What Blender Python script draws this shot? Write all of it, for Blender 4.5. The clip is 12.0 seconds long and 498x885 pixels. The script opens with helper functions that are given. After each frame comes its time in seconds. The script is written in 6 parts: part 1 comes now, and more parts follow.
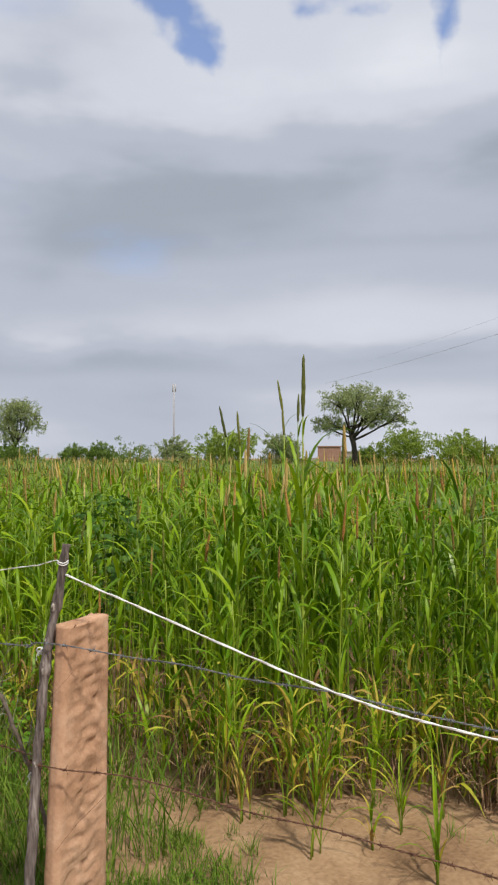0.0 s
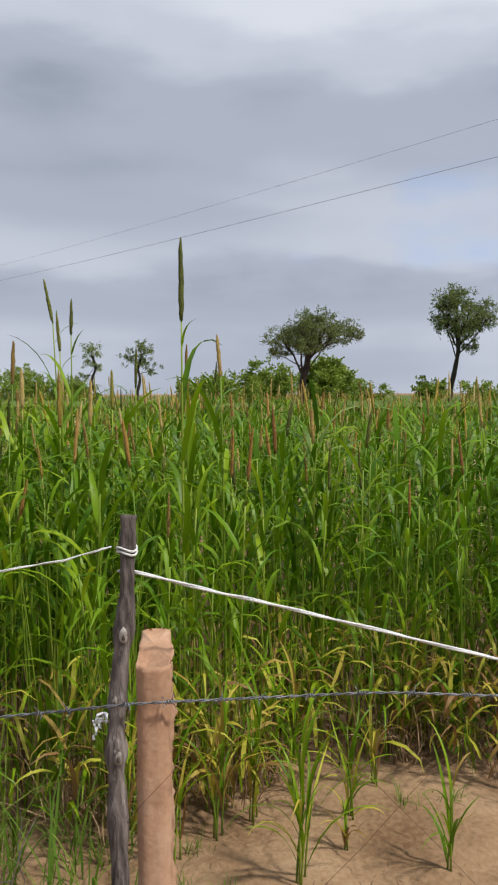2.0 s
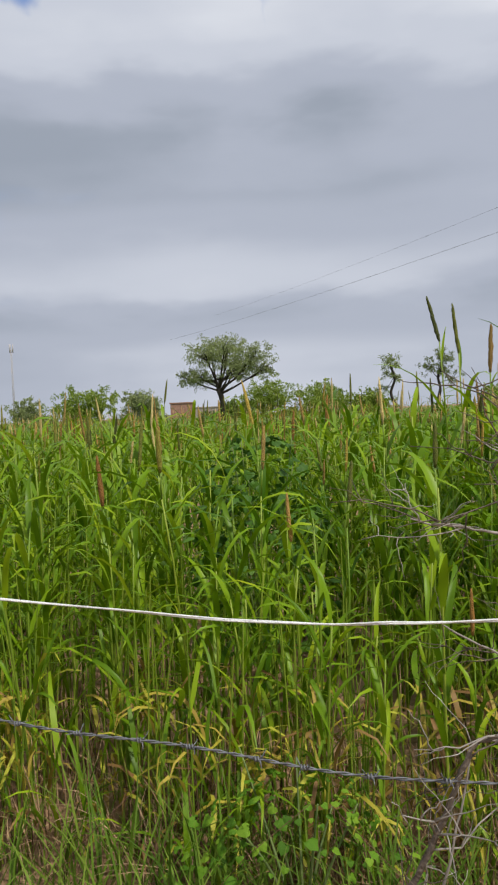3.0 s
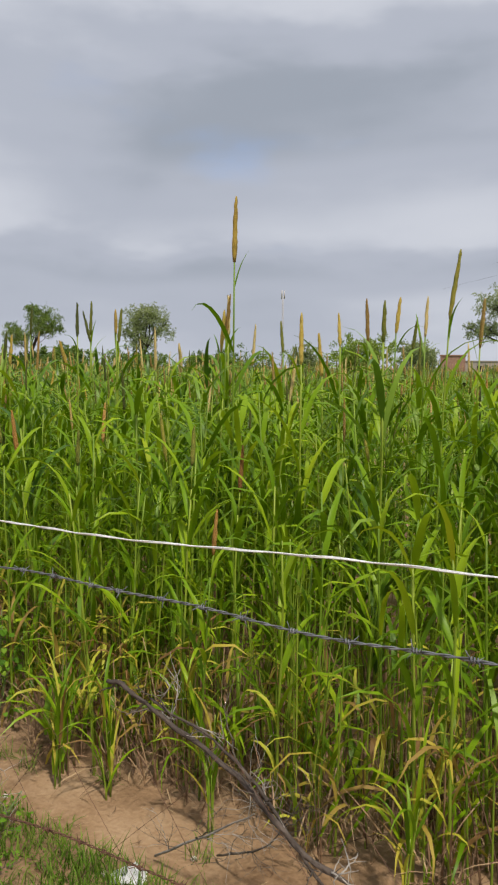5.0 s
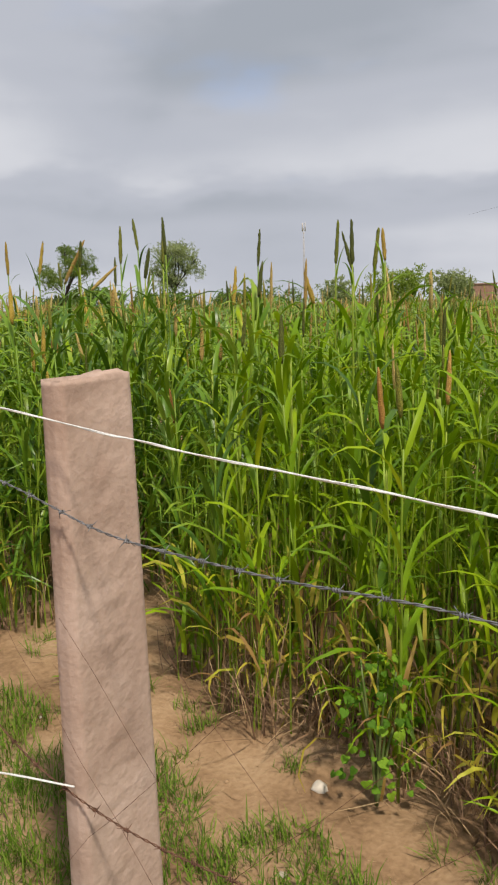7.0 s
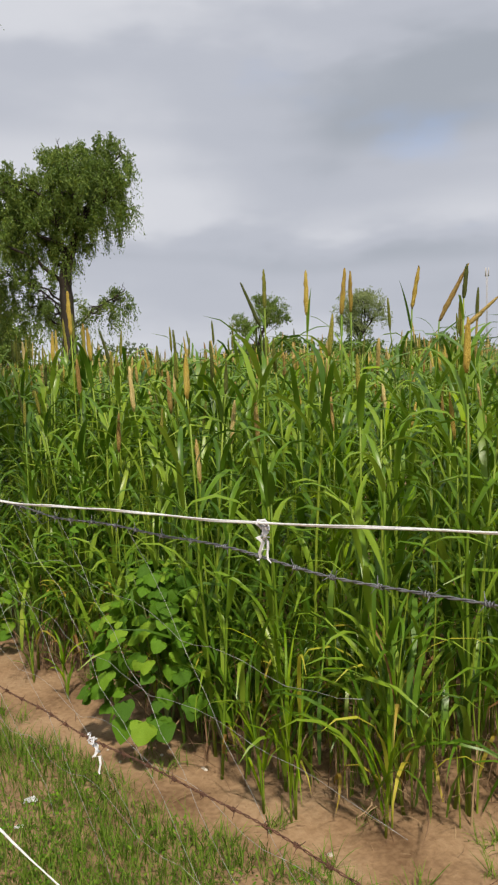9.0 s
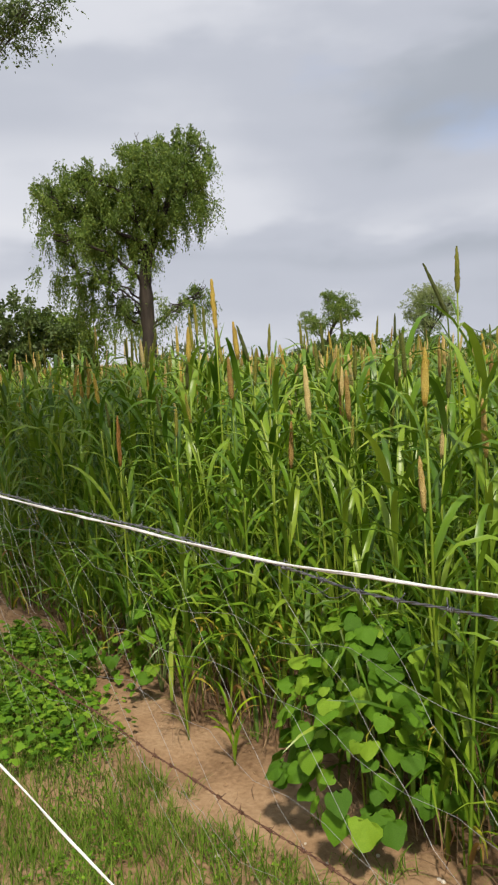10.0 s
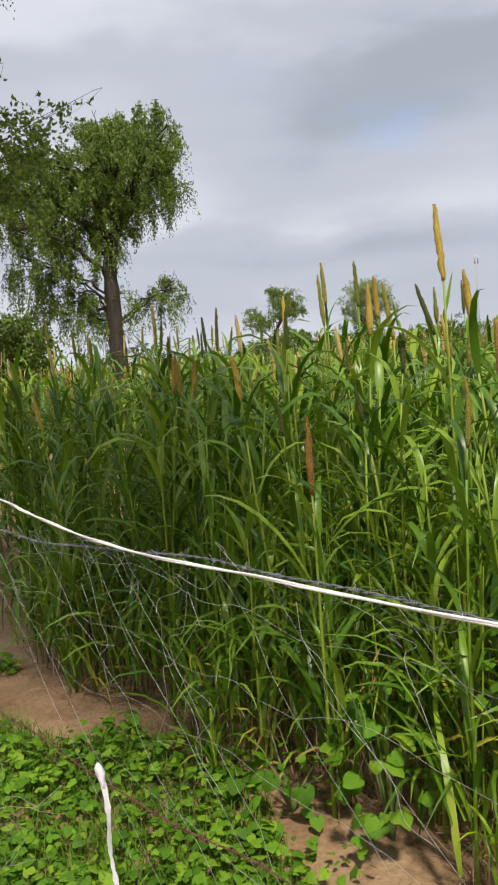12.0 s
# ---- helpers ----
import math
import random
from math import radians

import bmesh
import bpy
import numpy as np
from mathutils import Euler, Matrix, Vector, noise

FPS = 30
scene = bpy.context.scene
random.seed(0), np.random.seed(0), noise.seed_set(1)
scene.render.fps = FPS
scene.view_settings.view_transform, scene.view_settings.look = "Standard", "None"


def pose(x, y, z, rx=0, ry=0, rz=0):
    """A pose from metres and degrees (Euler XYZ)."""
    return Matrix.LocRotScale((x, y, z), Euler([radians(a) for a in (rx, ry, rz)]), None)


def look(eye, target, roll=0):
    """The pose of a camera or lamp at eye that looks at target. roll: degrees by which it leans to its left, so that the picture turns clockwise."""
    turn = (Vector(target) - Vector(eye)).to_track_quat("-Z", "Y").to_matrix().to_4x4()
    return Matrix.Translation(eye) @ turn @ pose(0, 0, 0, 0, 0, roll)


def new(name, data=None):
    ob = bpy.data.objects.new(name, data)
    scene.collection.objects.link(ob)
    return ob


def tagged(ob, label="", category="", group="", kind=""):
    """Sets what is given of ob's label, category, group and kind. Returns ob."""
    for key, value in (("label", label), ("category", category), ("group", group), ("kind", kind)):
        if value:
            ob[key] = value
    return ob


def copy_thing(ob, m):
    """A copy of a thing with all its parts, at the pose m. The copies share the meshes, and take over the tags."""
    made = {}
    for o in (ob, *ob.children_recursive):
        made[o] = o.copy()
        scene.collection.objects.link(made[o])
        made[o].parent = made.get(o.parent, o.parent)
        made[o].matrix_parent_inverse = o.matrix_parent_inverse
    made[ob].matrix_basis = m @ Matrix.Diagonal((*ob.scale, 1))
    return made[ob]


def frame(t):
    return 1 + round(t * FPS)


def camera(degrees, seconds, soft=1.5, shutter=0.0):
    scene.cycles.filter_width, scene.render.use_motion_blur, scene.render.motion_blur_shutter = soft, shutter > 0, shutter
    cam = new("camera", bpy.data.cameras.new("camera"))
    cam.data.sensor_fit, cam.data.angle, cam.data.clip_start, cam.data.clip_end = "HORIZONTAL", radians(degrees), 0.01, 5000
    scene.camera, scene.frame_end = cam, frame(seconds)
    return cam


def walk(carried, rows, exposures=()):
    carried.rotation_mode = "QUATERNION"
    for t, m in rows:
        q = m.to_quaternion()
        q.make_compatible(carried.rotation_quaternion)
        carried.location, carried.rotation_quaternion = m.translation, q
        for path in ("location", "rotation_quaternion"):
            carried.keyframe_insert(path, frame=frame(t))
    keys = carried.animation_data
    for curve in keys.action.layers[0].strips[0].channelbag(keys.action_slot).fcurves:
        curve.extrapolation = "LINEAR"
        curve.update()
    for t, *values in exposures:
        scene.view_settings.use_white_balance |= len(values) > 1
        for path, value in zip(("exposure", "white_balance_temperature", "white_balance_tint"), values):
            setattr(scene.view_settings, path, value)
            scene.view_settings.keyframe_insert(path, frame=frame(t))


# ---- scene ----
cam = camera(35.67, 12.0, soft=2.2)
PATH = [
    (0, pose(1.769, -2.009, 1.679, 91.14, -0.06, 28.11)),
    (0.5, pose(1.358, -1.932, 1.660, 90.56, 1.23, 4.43)),
    (1, pose(0.978, -1.775, 1.633, 89.13, 1.95, -9.74)),
    (1.5, pose(0.598, -1.572, 1.641, 86.21, 1.44, -7.51)),
    (2, pose(0.105, -1.399, 1.608, 86.36, 0.24, -4.66)),
    (2.5, pose(-0.373, -1.196, 1.525, 87.10, 4.32, 5.02)),
    (2.7, pose(-0.574, -1.139, 1.518, 87.46, 3.84, 9.76)),
    (4.3, pose(-2.135, -1.020, 1.618, 88.20, -0.10, 34.47)),
    (4.5, pose(-2.325, -1.015, 1.641, 88.22, -0.19, 35.01)),
    (5, pose(-2.776, -1.006, 1.578, 84.41, -0.40, 35.30)),
    (5.5, pose(-3.232, -0.998, 1.576, 82.35, 1.31, 35.52)),
    (6, pose(-3.647, -1.080, 1.584, 79.03, 1.70, 34.62)),
    (6.5, pose(-4.061, -1.041, 1.581, 79.08, 1.54, 33.81)),
    (6.7, pose(-4.247, -1.026, 1.583, 79.18, 1.59, 34.42)),
    (8.3, pose(-5.593, -0.900, 1.625, 83.78, 1.10, 47.88)),
    (8.5, pose(-5.763, -0.890, 1.648, 83.83, 1.20, 48.29)),
    (9, pose(-6.165, -0.871, 1.597, 83.69, 1.97, 49.15)),
    (9.5, pose(-6.612, -0.847, 1.609, 83.86, 2.63, 53.28)),
    (10, pose(-7.019, -0.885, 1.612, 83.74, 2.74, 53.50)),
    (10.5, pose(-7.451, -0.853, 1.587, 83.81, 2.96, 51.49)),
    (11, pose(-7.891, -0.881, 1.572, 83.65, 3.23, 51.69)),
    (11.5, pose(-8.298, -0.931, 1.582, 83.27, 3.42, 49.47)),
    (12, pose(-8.758, -0.910, 1.569, 83.52, 4.51, 48.10)),
]
# the clip's camera drifts in exposure and white balance
walk(cam, PATH, [(0.0, 0.0, 6500, 10), (1.0, -0.13, 6150, 10), (2.0, -0.16, 6250, 10), (2.5, -0.12, 6350, 10), (4.5, -0.19, 6400, 10), (5.5, 0.0, 6700, 10), (6.5, 0.02, 6800, 10), (8.5, -0.06, 6750, 10), (9.2, 0.05, 6750, 10), (12.0, 0.17, 6600, 10)])

# ---- sky, sun ----
SUN_EL, SUN_AZ = 57.0, 120.0      # elevation; compass turn from +y towards +x
world = bpy.data.worlds.new("sky")
scene.world = world
world.use_nodes = True
wt = world.node_tree
wt.nodes.clear()


def wnode(kind, **inputs):
    n = wt.nodes.new(kind)
    for k, v in inputs.items():
        n.inputs[k].default_value = v
    return n


def wmath(op, a, b=None):
    n = wt.nodes.new("ShaderNodeMath")
    n.operation = op
    for i, v in enumerate((a, b)):
        if v is None:
            continue
        if isinstance(v, (int, float)):
            n.inputs[i].default_value = v
        else:
            wt.links.new(v, n.inputs[i])
    return n.outputs[0]


def wramp(fac, stops):
    n = wt.nodes.new("ShaderNodeValToRGB")
    n.color_ramp.interpolation = "EASE"
    while len(n.color_ramp.elements) < len(stops):
        n.color_ramp.elements.new(0.5)
    for e, (p, c) in zip(n.color_ramp.elements, stops):
        e.position, e.color = p, (*c, 1)
    wt.links.new(fac, n.inputs[0])
    return n.outputs[0]


def wmix(fac, a, b):
    n = wt.nodes.new("ShaderNodeMix")
    n.data_type = "RGBA"
    wt.links.new(fac, n.inputs["Factor"])
    wt.links.new(a, n.inputs["A"])
    wt.links.new(b, n.inputs["B"])
    return n.outputs["Result"]


sky = wt.nodes.new("ShaderNodeTexSky")
sky.sky_type, sky.sun_disc = "NISHITA", False
sky.sun_elevation, sky.sun_rotation = radians(SUN_EL), radians(SUN_AZ)
way = wt.nodes.new("ShaderNodeTexCoord").outputs["Generated"]


def wnoise(scale_xyz, offset, scale, detail, rough):
    mp = wt.nodes.new("ShaderNodeMapping")
    mp.inputs["Scale"].default_value = scale_xyz
    mp.inputs["Location"].default_value = offset
    wt.links.new(way, mp.inputs["Vector"])
    n = wnode("ShaderNodeTexNoise", Scale=scale, Detail=detail, Roughness=rough)
    wt.links.new(mp.outputs[0], n.inputs["Vector"])
    return n.outputs["Fac"]


# cloud layers: flat stratus decks seen edge-on, with softer lumps and a few blue gaps
deck = wnoise((1, 1, 4.4), (1.7, 0.6, 0.35), 1.6, 3.5, 0.46)
lump = wnoise((1, 1, 2.6), (4.1, 2.2, 0.0), 4.2, 4, 0.5)
gap = wnoise((1, 1, 3.0), (7.3, 5.1, 1.0), 2.3, 4, 0.5)
# decks by height: pale low clouds, a grey deck above them, a bright broken sheet on top
parts = wt.nodes.new("ShaderNodeSeparateXYZ")
wt.links.new(way, parts.inputs[0])
lift = wmath("ADD", parts.outputs[2], wmath("ADD", wmath("MULTIPLY", wmath("SUBTRACT", lump, 0.5), 0.09), wmath("MULTIPLY", wmath("SUBTRACT", deck, 0.5), 0.06)))
shelf = wramp(lift, [(z, (g, g, g)) for z, g in ((0.0, 0.58), (0.085, 0.53), (0.118, 0.42), (0.165, 0.62), (0.225, 0.52), (0.275, 0.38), (0.335, 0.32), (0.385, 0.44), (0.44, 0.66), (0.60, 0.58))])
tone = wmath("ADD", wmath("ADD", wmath("MULTIPLY", deck, 0.30), wmath("MULTIPLY", lump, 0.18)), wmath("MULTIPLY", shelf, 0.52))
clear_sky = wt.nodes.new("ShaderNodeMix")
clear_sky.data_type, clear_sky.blend_type = "RGBA", "MULTIPLY"
clear_sky.inputs["Factor"].default_value = 1.0
clear_sky.inputs["B"].default_value = (0.15, 0.16, 0.19, 1)
wt.links.new(sky.outputs[0], clear_sky.inputs["A"])


fray = wnode("ShaderNodeTexNoise", Scale=11.0, Detail=4.0, Roughness=0.6)
wt.links.new(way, fray.inputs["Vector"])
shift = wt.nodes.new("ShaderNodeVectorMath")
shift.operation = "MULTIPLY_ADD"
shift.inputs[1].default_value, shift.inputs[2].default_value = (0.06, 0.06, 0.06), (-0.03, -0.03, -0.03)
wt.links.new(fray.outputs["Color"], shift.inputs[0])
added = wt.nodes.new("ShaderNodeVectorMath")
wt.links.new(way, added.inputs[0])
wt.links.new(shift.outputs[0], added.inputs[1])
unit = wt.nodes.new("ShaderNodeVectorMath")
unit.operation = "NORMALIZE"
wt.links.new(added.outputs[0], unit.inputs[0])
torn = unit.outputs[0]


def whole(direction, near, far):
    """A soft break in the cloud round one direction."""
    n = wt.nodes.new("ShaderNodeVectorMath")
    n.operation = "DOT_PRODUCT"
    n.inputs[1].default_value = direction
    wt.links.new(torn, n.inputs[0])
    return wmath("MINIMUM", wmath("MAXIMUM", wmath("DIVIDE", wmath("SUBTRACT", n.outputs["Value"], far), near - far), 0.0), 1.0)


def wvec(op, a, b, out="Vector"):
    n = wt.nodes.new("ShaderNodeVectorMath")
    n.operation = op
    wt.links.new(a, n.inputs[0])
    if op == "SCALE":
        wt.links.new(b, n.inputs["Scale"])
    elif isinstance(b, tuple):
        n.inputs[1].default_value = b
    elif b is not None:
        wt.links.new(b, n.inputs[1])
    return n.outputs[out]


def tear(a, b, width):
    """A narrow slit in the cloud that runs from one direction to another."""
    a, b = Vector(a), Vector(b)
    ab = b - a
    off = wvec("SUBTRACT", torn, tuple(a))
    t = wmath("MINIMUM", wmath("MAXIMUM", wmath("DIVIDE", wvec("DOT_PRODUCT", off, tuple(ab), "Value"), ab.length_squared), 0.0), 1.0)
    along = wt.nodes.new("ShaderNodeCombineXYZ")
    for i in range(3):
        wt.links.new(wmath("MULTIPLY", t, ab[i]), along.inputs[i])
    away = wvec("LENGTH", wvec("SUBTRACT", off, along.outputs[0]), None, "Value")
    return wmath("MAXIMUM", wmath("SUBTRACT", 1.0, wmath("DIVIDE", away, width)), 0.0)


rift = wmath("ADD", tear((-0.497, 0.690, 0.525), (-0.456, 0.763, 0.460), 0.034),
             wmath("ADD", wmath("MULTIPLY", tear((-0.197, 0.835, 0.513), (-0.225, 0.873, 0.433), 0.036), 0.95), wmath("MULTIPLY", tear((-0.345, 0.785, 0.512), (-0.27, 0.825, 0.500), 0.03), 0.55)))
veil = wmath("ADD", wmath("MULTIPLY", tear((-0.735, 0.635, 0.243), (-0.585, 0.775, 0.232), 0.075), 0.95), wmath("MULTIPLY", whole((0.36, 0.90, 0.245), 1.0, 0.985), 1.3))
# paler and greyer reaches of the cloud sheet
tone = wmath("ADD", tone, wmath("ADD", wmath("MULTIPLY", whole((-0.86, 0.40, 0.33), 1.0, 0.93), 0.10), wmath("MULTIPLY", whole((0.17, 0.89, 0.415), 1.0, 0.94), 0.07)))
tone = wmath("SUBTRACT", tone, wmath("MULTIPLY", whole((-0.565, 0.77, 0.29), 1.0, 0.95), 0.05))
cloud = wramp(tone, [(0.38, (0.365, 0.405, 0.475)), (0.48, (0.485, 0.52, 0.605)), (0.58, (0.64, 0.67, 0.745)), (0.69, (0.80, 0.82, 0.87))])
ragged = wnoise((1, 1, 1.6), (2.3, 1.1, 0.4), 15, 3, 0.5)
gap = wmath("ADD", gap, wmath("ADD", wmath("MULTIPLY", rift, 0.42), wmath("MULTIPLY", wmath("MINIMUM", wmath("MULTIPLY", rift, 2.0), 1.0), wmath("MULTIPLY", wmath("SUBTRACT", ragged, 0.5), 0.55))))
gap = wmath("ADD", gap, wmath("SUBTRACT", wmath("MULTIPLY", veil, 0.16), wmath("MULTIPLY", whole((-0.868, 0.385, 0.31), 1.0, 0.985), 0.25)))
holes = wramp(gap, [(0.635, (0, 0, 0)), (0.92, (0.85, 0.85, 0.85))])
both = wmix(holes, cloud, clear_sky.outputs["Result"])
bg = wt.nodes.new("ShaderNodeBackground")
bg.inputs["Strength"].default_value = 1.0
wt.links.new(both, bg.inputs["Color"])
wt.links.new(bg.outputs[0], wt.nodes.new("ShaderNodeOutputWorld").inputs["Surface"])

sun = new("sun", bpy.data.lights.new("sun", "SUN"))
sun.data.energy, sun.data.angle, sun.data.color = 4.0, radians(5.0), (1.0, 0.93, 0.82)
a, e = radians(SUN_AZ), radians(SUN_EL)
sun.matrix_world = look((20 * math.sin(a) * math.cos(e), 20 * math.cos(a) * math.cos(e), 20 * math.sin(e)), (0, 0, 0))


# ---- materials ----
def material(name, stops, scale=8.0, detail=4.0, rough=0.6, bump=0.0, bump_scale=60.0, vary=0.0, through_light=0.0,
             metal=0.0, stretch=(1, 1, 1), grain=0.0, spec=0.4):
    """Noise ramp, per-piece variation, fine bump; through_light adds translucency for leaves."""
    m = bpy.data.materials.new(name)
    m.use_nodes = True
    nt = m.node_tree
    p = nt.nodes["Principled BSDF"]
    p.inputs["Roughness"].default_value = rough
    p.inputs["Metallic"].default_value = metal
    p.inputs["Specular IOR Level"].default_value = spec
    co = nt.nodes.new("ShaderNodeTexCoord")
    mp = nt.nodes.new("ShaderNodeMapping")
    mp.inputs["Scale"].default_value = stretch
    nt.links.new(co.outputs["Object"], mp.inputs["Vector"])
    n = nt.nodes.new("ShaderNodeTexNoise")
    n.inputs["Scale"].default_value, n.inputs["Detail"].default_value = scale, detail
    nt.links.new(mp.outputs[0], n.inputs["Vector"])
    fac = n.outputs["Fac"]

    def mth(op, x, y):
        k = nt.nodes.new("ShaderNodeMath")
        k.operation = op
        for i, v in enumerate((x, y)):
            if isinstance(v, (int, float)):
                k.inputs[i].default_value = v
            else:
                nt.links.new(v, k.inputs[i])
        return k.outputs[0]
    if vary:
        ob = nt.nodes.new("ShaderNodeObjectInfo").outputs["Random"]
        isl = nt.nodes.new("ShaderNodeNewGeometry").outputs["Random Per Island"]
        r = mth("FRACT", mth("ADD", ob, isl), 0)
        fac = mth("ADD", mth("MULTIPLY", fac, 1 - vary), mth("MULTIPLY", r, vary))
    fine = nt.nodes.new("ShaderNodeTexNoise")
    fine.inputs["Scale"].default_value, fine.inputs["Detail"].default_value = bump_scale, 5
    nt.links.new(mp.outputs[0], fine.inputs["Vector"])
    if grain:
        fac = mth("ADD", fac, mth("MULTIPLY", mth("SUBTRACT", fine.outputs["Fac"], 0.5), grain))
    ramp = nt.nodes.new("ShaderNodeValToRGB")
    while len(ramp.color_ramp.elements) < len(stops):
        ramp.color_ramp.elements.new(0.5)
    for el, (pos, c) in zip(ramp.color_ramp.elements, stops):
        el.position, el.color = pos, (*c, 1)
    nt.links.new(fac, ramp.inputs[0])
    nt.links.new(ramp.outputs[0], p.inputs["Base Color"])
    if bump:
        b = nt.nodes.new("ShaderNodeBump")
        b.inputs["Strength"].default_value, b.inputs["Distance"].default_value = bump, 0.01
        nt.links.new(fine.outputs["Fac"], b.inputs["Height"])
        nt.links.new(b.outputs[0], p.inputs["Normal"])
    if through_light:
        tr = nt.nodes.new("ShaderNodeBsdfTranslucent")
        nt.links.new(ramp.outputs[0], tr.inputs["Color"])
        mx = nt.nodes.new("ShaderNodeMixShader")
        mx.inputs[0].default_value = through_light
        nt.links.new(p.outputs[0], mx.inputs[1])
        nt.links.new(tr.outputs[0], mx.inputs[2])
        nt.links.new(mx.outputs[0], nt.nodes["Material Output"].inputs["Surface"])
    return m


LEAF_FRESH = material("millet_leaf_fresh", [(0.15, (0.088, 0.178, 0.004)), (0.5, (0.172, 0.305, 0.006)), (0.82, (0.29, 0.41, 0.011)), (0.97, (0.53, 0.47, 0.022))],
                      scale=5, rough=0.42, vary=0.68, through_light=0.32, stretch=(1, 1, 0.6), spec=0.25)
LEAF_DEEP = material("millet_leaf_deep", [(0.15, (0.05, 0.12, 0.008)), (0.5, (0.12, 0.235, 0.014)), (0.85, (0.25, 0.365, 0.032)), (0.97, (0.37, 0.39, 0.05))],
                     scale=5, rough=0.36, vary=0.72, through_light=0.26, spec=0.42)
LEAF_MID = material("millet_leaf_green", [(0.15, (0.055, 0.135, 0.003)), (0.5, (0.115, 0.245, 0.005)), (0.85, (0.21, 0.345, 0.010)), (0.97, (0.40, 0.42, 0.02))],
                    scale=5, rough=0.42, vary=0.7, through_light=0.32, spec=0.22)
LEAF_DRY = material("millet_leaf_dry", [(0.2, (0.27, 0.15, 0.05)), (0.5, (0.50, 0.40, 0.05)), (0.8, (0.48, 0.48, 0.045))],
                    scale=9, rough=0.6, vary=0.8, through_light=0.3)
STRAW = material("dry_straw", [(0.2, (0.10, 0.055, 0.03)), (0.5, (0.24, 0.14, 0.075)), (0.85, (0.42, 0.29, 0.16))], scale=9, rough=0.8, vary=0.8)
STALK = material("millet_stalk", [(0.3, (0.14, 0.24, 0.015)), (0.7, (0.27, 0.35, 0.035))], scale=14, rough=0.5, vary=0.5, through_light=0.1)
HEAD_TAN = material("seed_head_tan", [(0.25, (0.27, 0.165, 0.04)), (0.5, (0.52, 0.365, 0.11)), (0.8, (0.70, 0.55, 0.23))], scale=30, rough=0.8, bump=0.9, bump_scale=260, vary=0.6, grain=0.8)
HEAD_RED = material("seed_head_russet", [(0.25, (0.24, 0.11, 0.025)), (0.6, (0.46, 0.235, 0.055)), (0.85, (0.58, 0.36, 0.11))], scale=30, rough=0.8, bump=0.9, bump_scale=260, vary=0.6, grain=0.8)
HEAD_GREEN = material("seed_head_green", [(0.25, (0.07, 0.085, 0.015)), (0.6, (0.17, 0.19, 0.025)), (0.85, (0.36, 0.31, 0.045))], scale=25, rough=0.8, bump=0.9, bump_scale=260, vary=0.6, grain=0.7)
HEAD_GOLD = material("seed_head_gold", [(0.25, (0.31, 0.205, 0.035)), (0.6, (0.56, 0.395, 0.065)), (0.85, (0.68, 0.54, 0.14))], scale=25, rough=0.8, bump=0.9, bump_scale=260, vary=0.4, grain=0.7)
SAND = material("sand", [(0.25, (0.160, 0.094, 0.050)), (0.48, (0.288, 0.182, 0.102)), (0.75, (0.41, 0.28, 0.168))], scale=2.8, detail=9, rough=0.95, bump=0.8, bump_scale=45, grain=0.45, spec=0.15)
GRASS = material("verge_grass", [(0.15, (0.058, 0.115, 0.010)), (0.5, (0.128, 0.225, 0.019)), (0.9, (0.24, 0.315, 0.048))], scale=3, rough=0.65, spec=0.2, vary=0.6, through_light=0.3)
BROADLEAF = material("broad_leaf", [(0.15, (0.055, 0.14, 0.010)), (0.55, (0.13, 0.285, 0.016)), (0.9, (0.30, 0.45, 0.037))], scale=30, rough=0.6, spec=0.22, vary=0.6, through_light=0.35, bump=0.25, bump_scale=120)
DARKLEAF = material("dark_broad_leaf", [(0.15, (0.030, 0.085, 0.008)), (0.55, (0.065, 0.155, 0.014)), (0.9, (0.13, 0.24, 0.03))], scale=30, rough=0.55, spec=0.25, vary=0.6, through_light=0.25)
STEM = material("green_stem", [(0.3, (0.08, 0.14, 0.03)), (0.7, (0.20, 0.24, 0.08))], scale=20, rough=0.6)
TREE_LEAF = material("tree_leaf", [(0.1, (0.05, 0.10, 0.016)), (0.5, (0.12, 0.20, 0.027)), (0.9, (0.29, 0.37, 0.058))], scale=0.9, rough=0.55, vary=0.5, through_light=0.25)
TREE_PALE = material("tree_leaf_grey_green", [(0.1, (0.16, 0.20, 0.08)), (0.5, (0.27, 0.325, 0.125)), (0.9, (0.41, 0.46, 0.19))], scale=0.9, rough=0.6, vary=0.55, through_light=0.3)
TREE_OLIVE = material("tree_leaf_olive", [(0.1, (0.085, 0.115, 0.035)), (0.5, (0.165, 0.21, 0.062)), (0.9, (0.30, 0.355, 0.115))], scale=0.9, rough=0.55, vary=0.55, through_light=0.3)
TREE_BRIGHT = material("tree_leaf_bright", [(0.1, (0.12, 0.19, 0.02)), (0.5, (0.225, 0.315, 0.035)), (0.9, (0.39, 0.45, 0.07))], scale=0.8, rough=0.55, vary=0.5, through_light=0.3)
TREE_DARK = material("tree_leaf_dark", [(0.1, (0.05, 0.085, 0.02)), (0.6, (0.095, 0.145, 0.035)), (0.9, (0.16, 0.21, 0.055))], scale=0.9, rough=0.5, vary=0.5, through_light=0.2)
BARK = material("bark", [(0.3, (0.020, 0.016, 0.012)), (0.7, (0.060, 0.048, 0.037))], scale=9, rough=0.9, bump=1.0, bump_scale=30, stretch=(1, 1, 0.25))
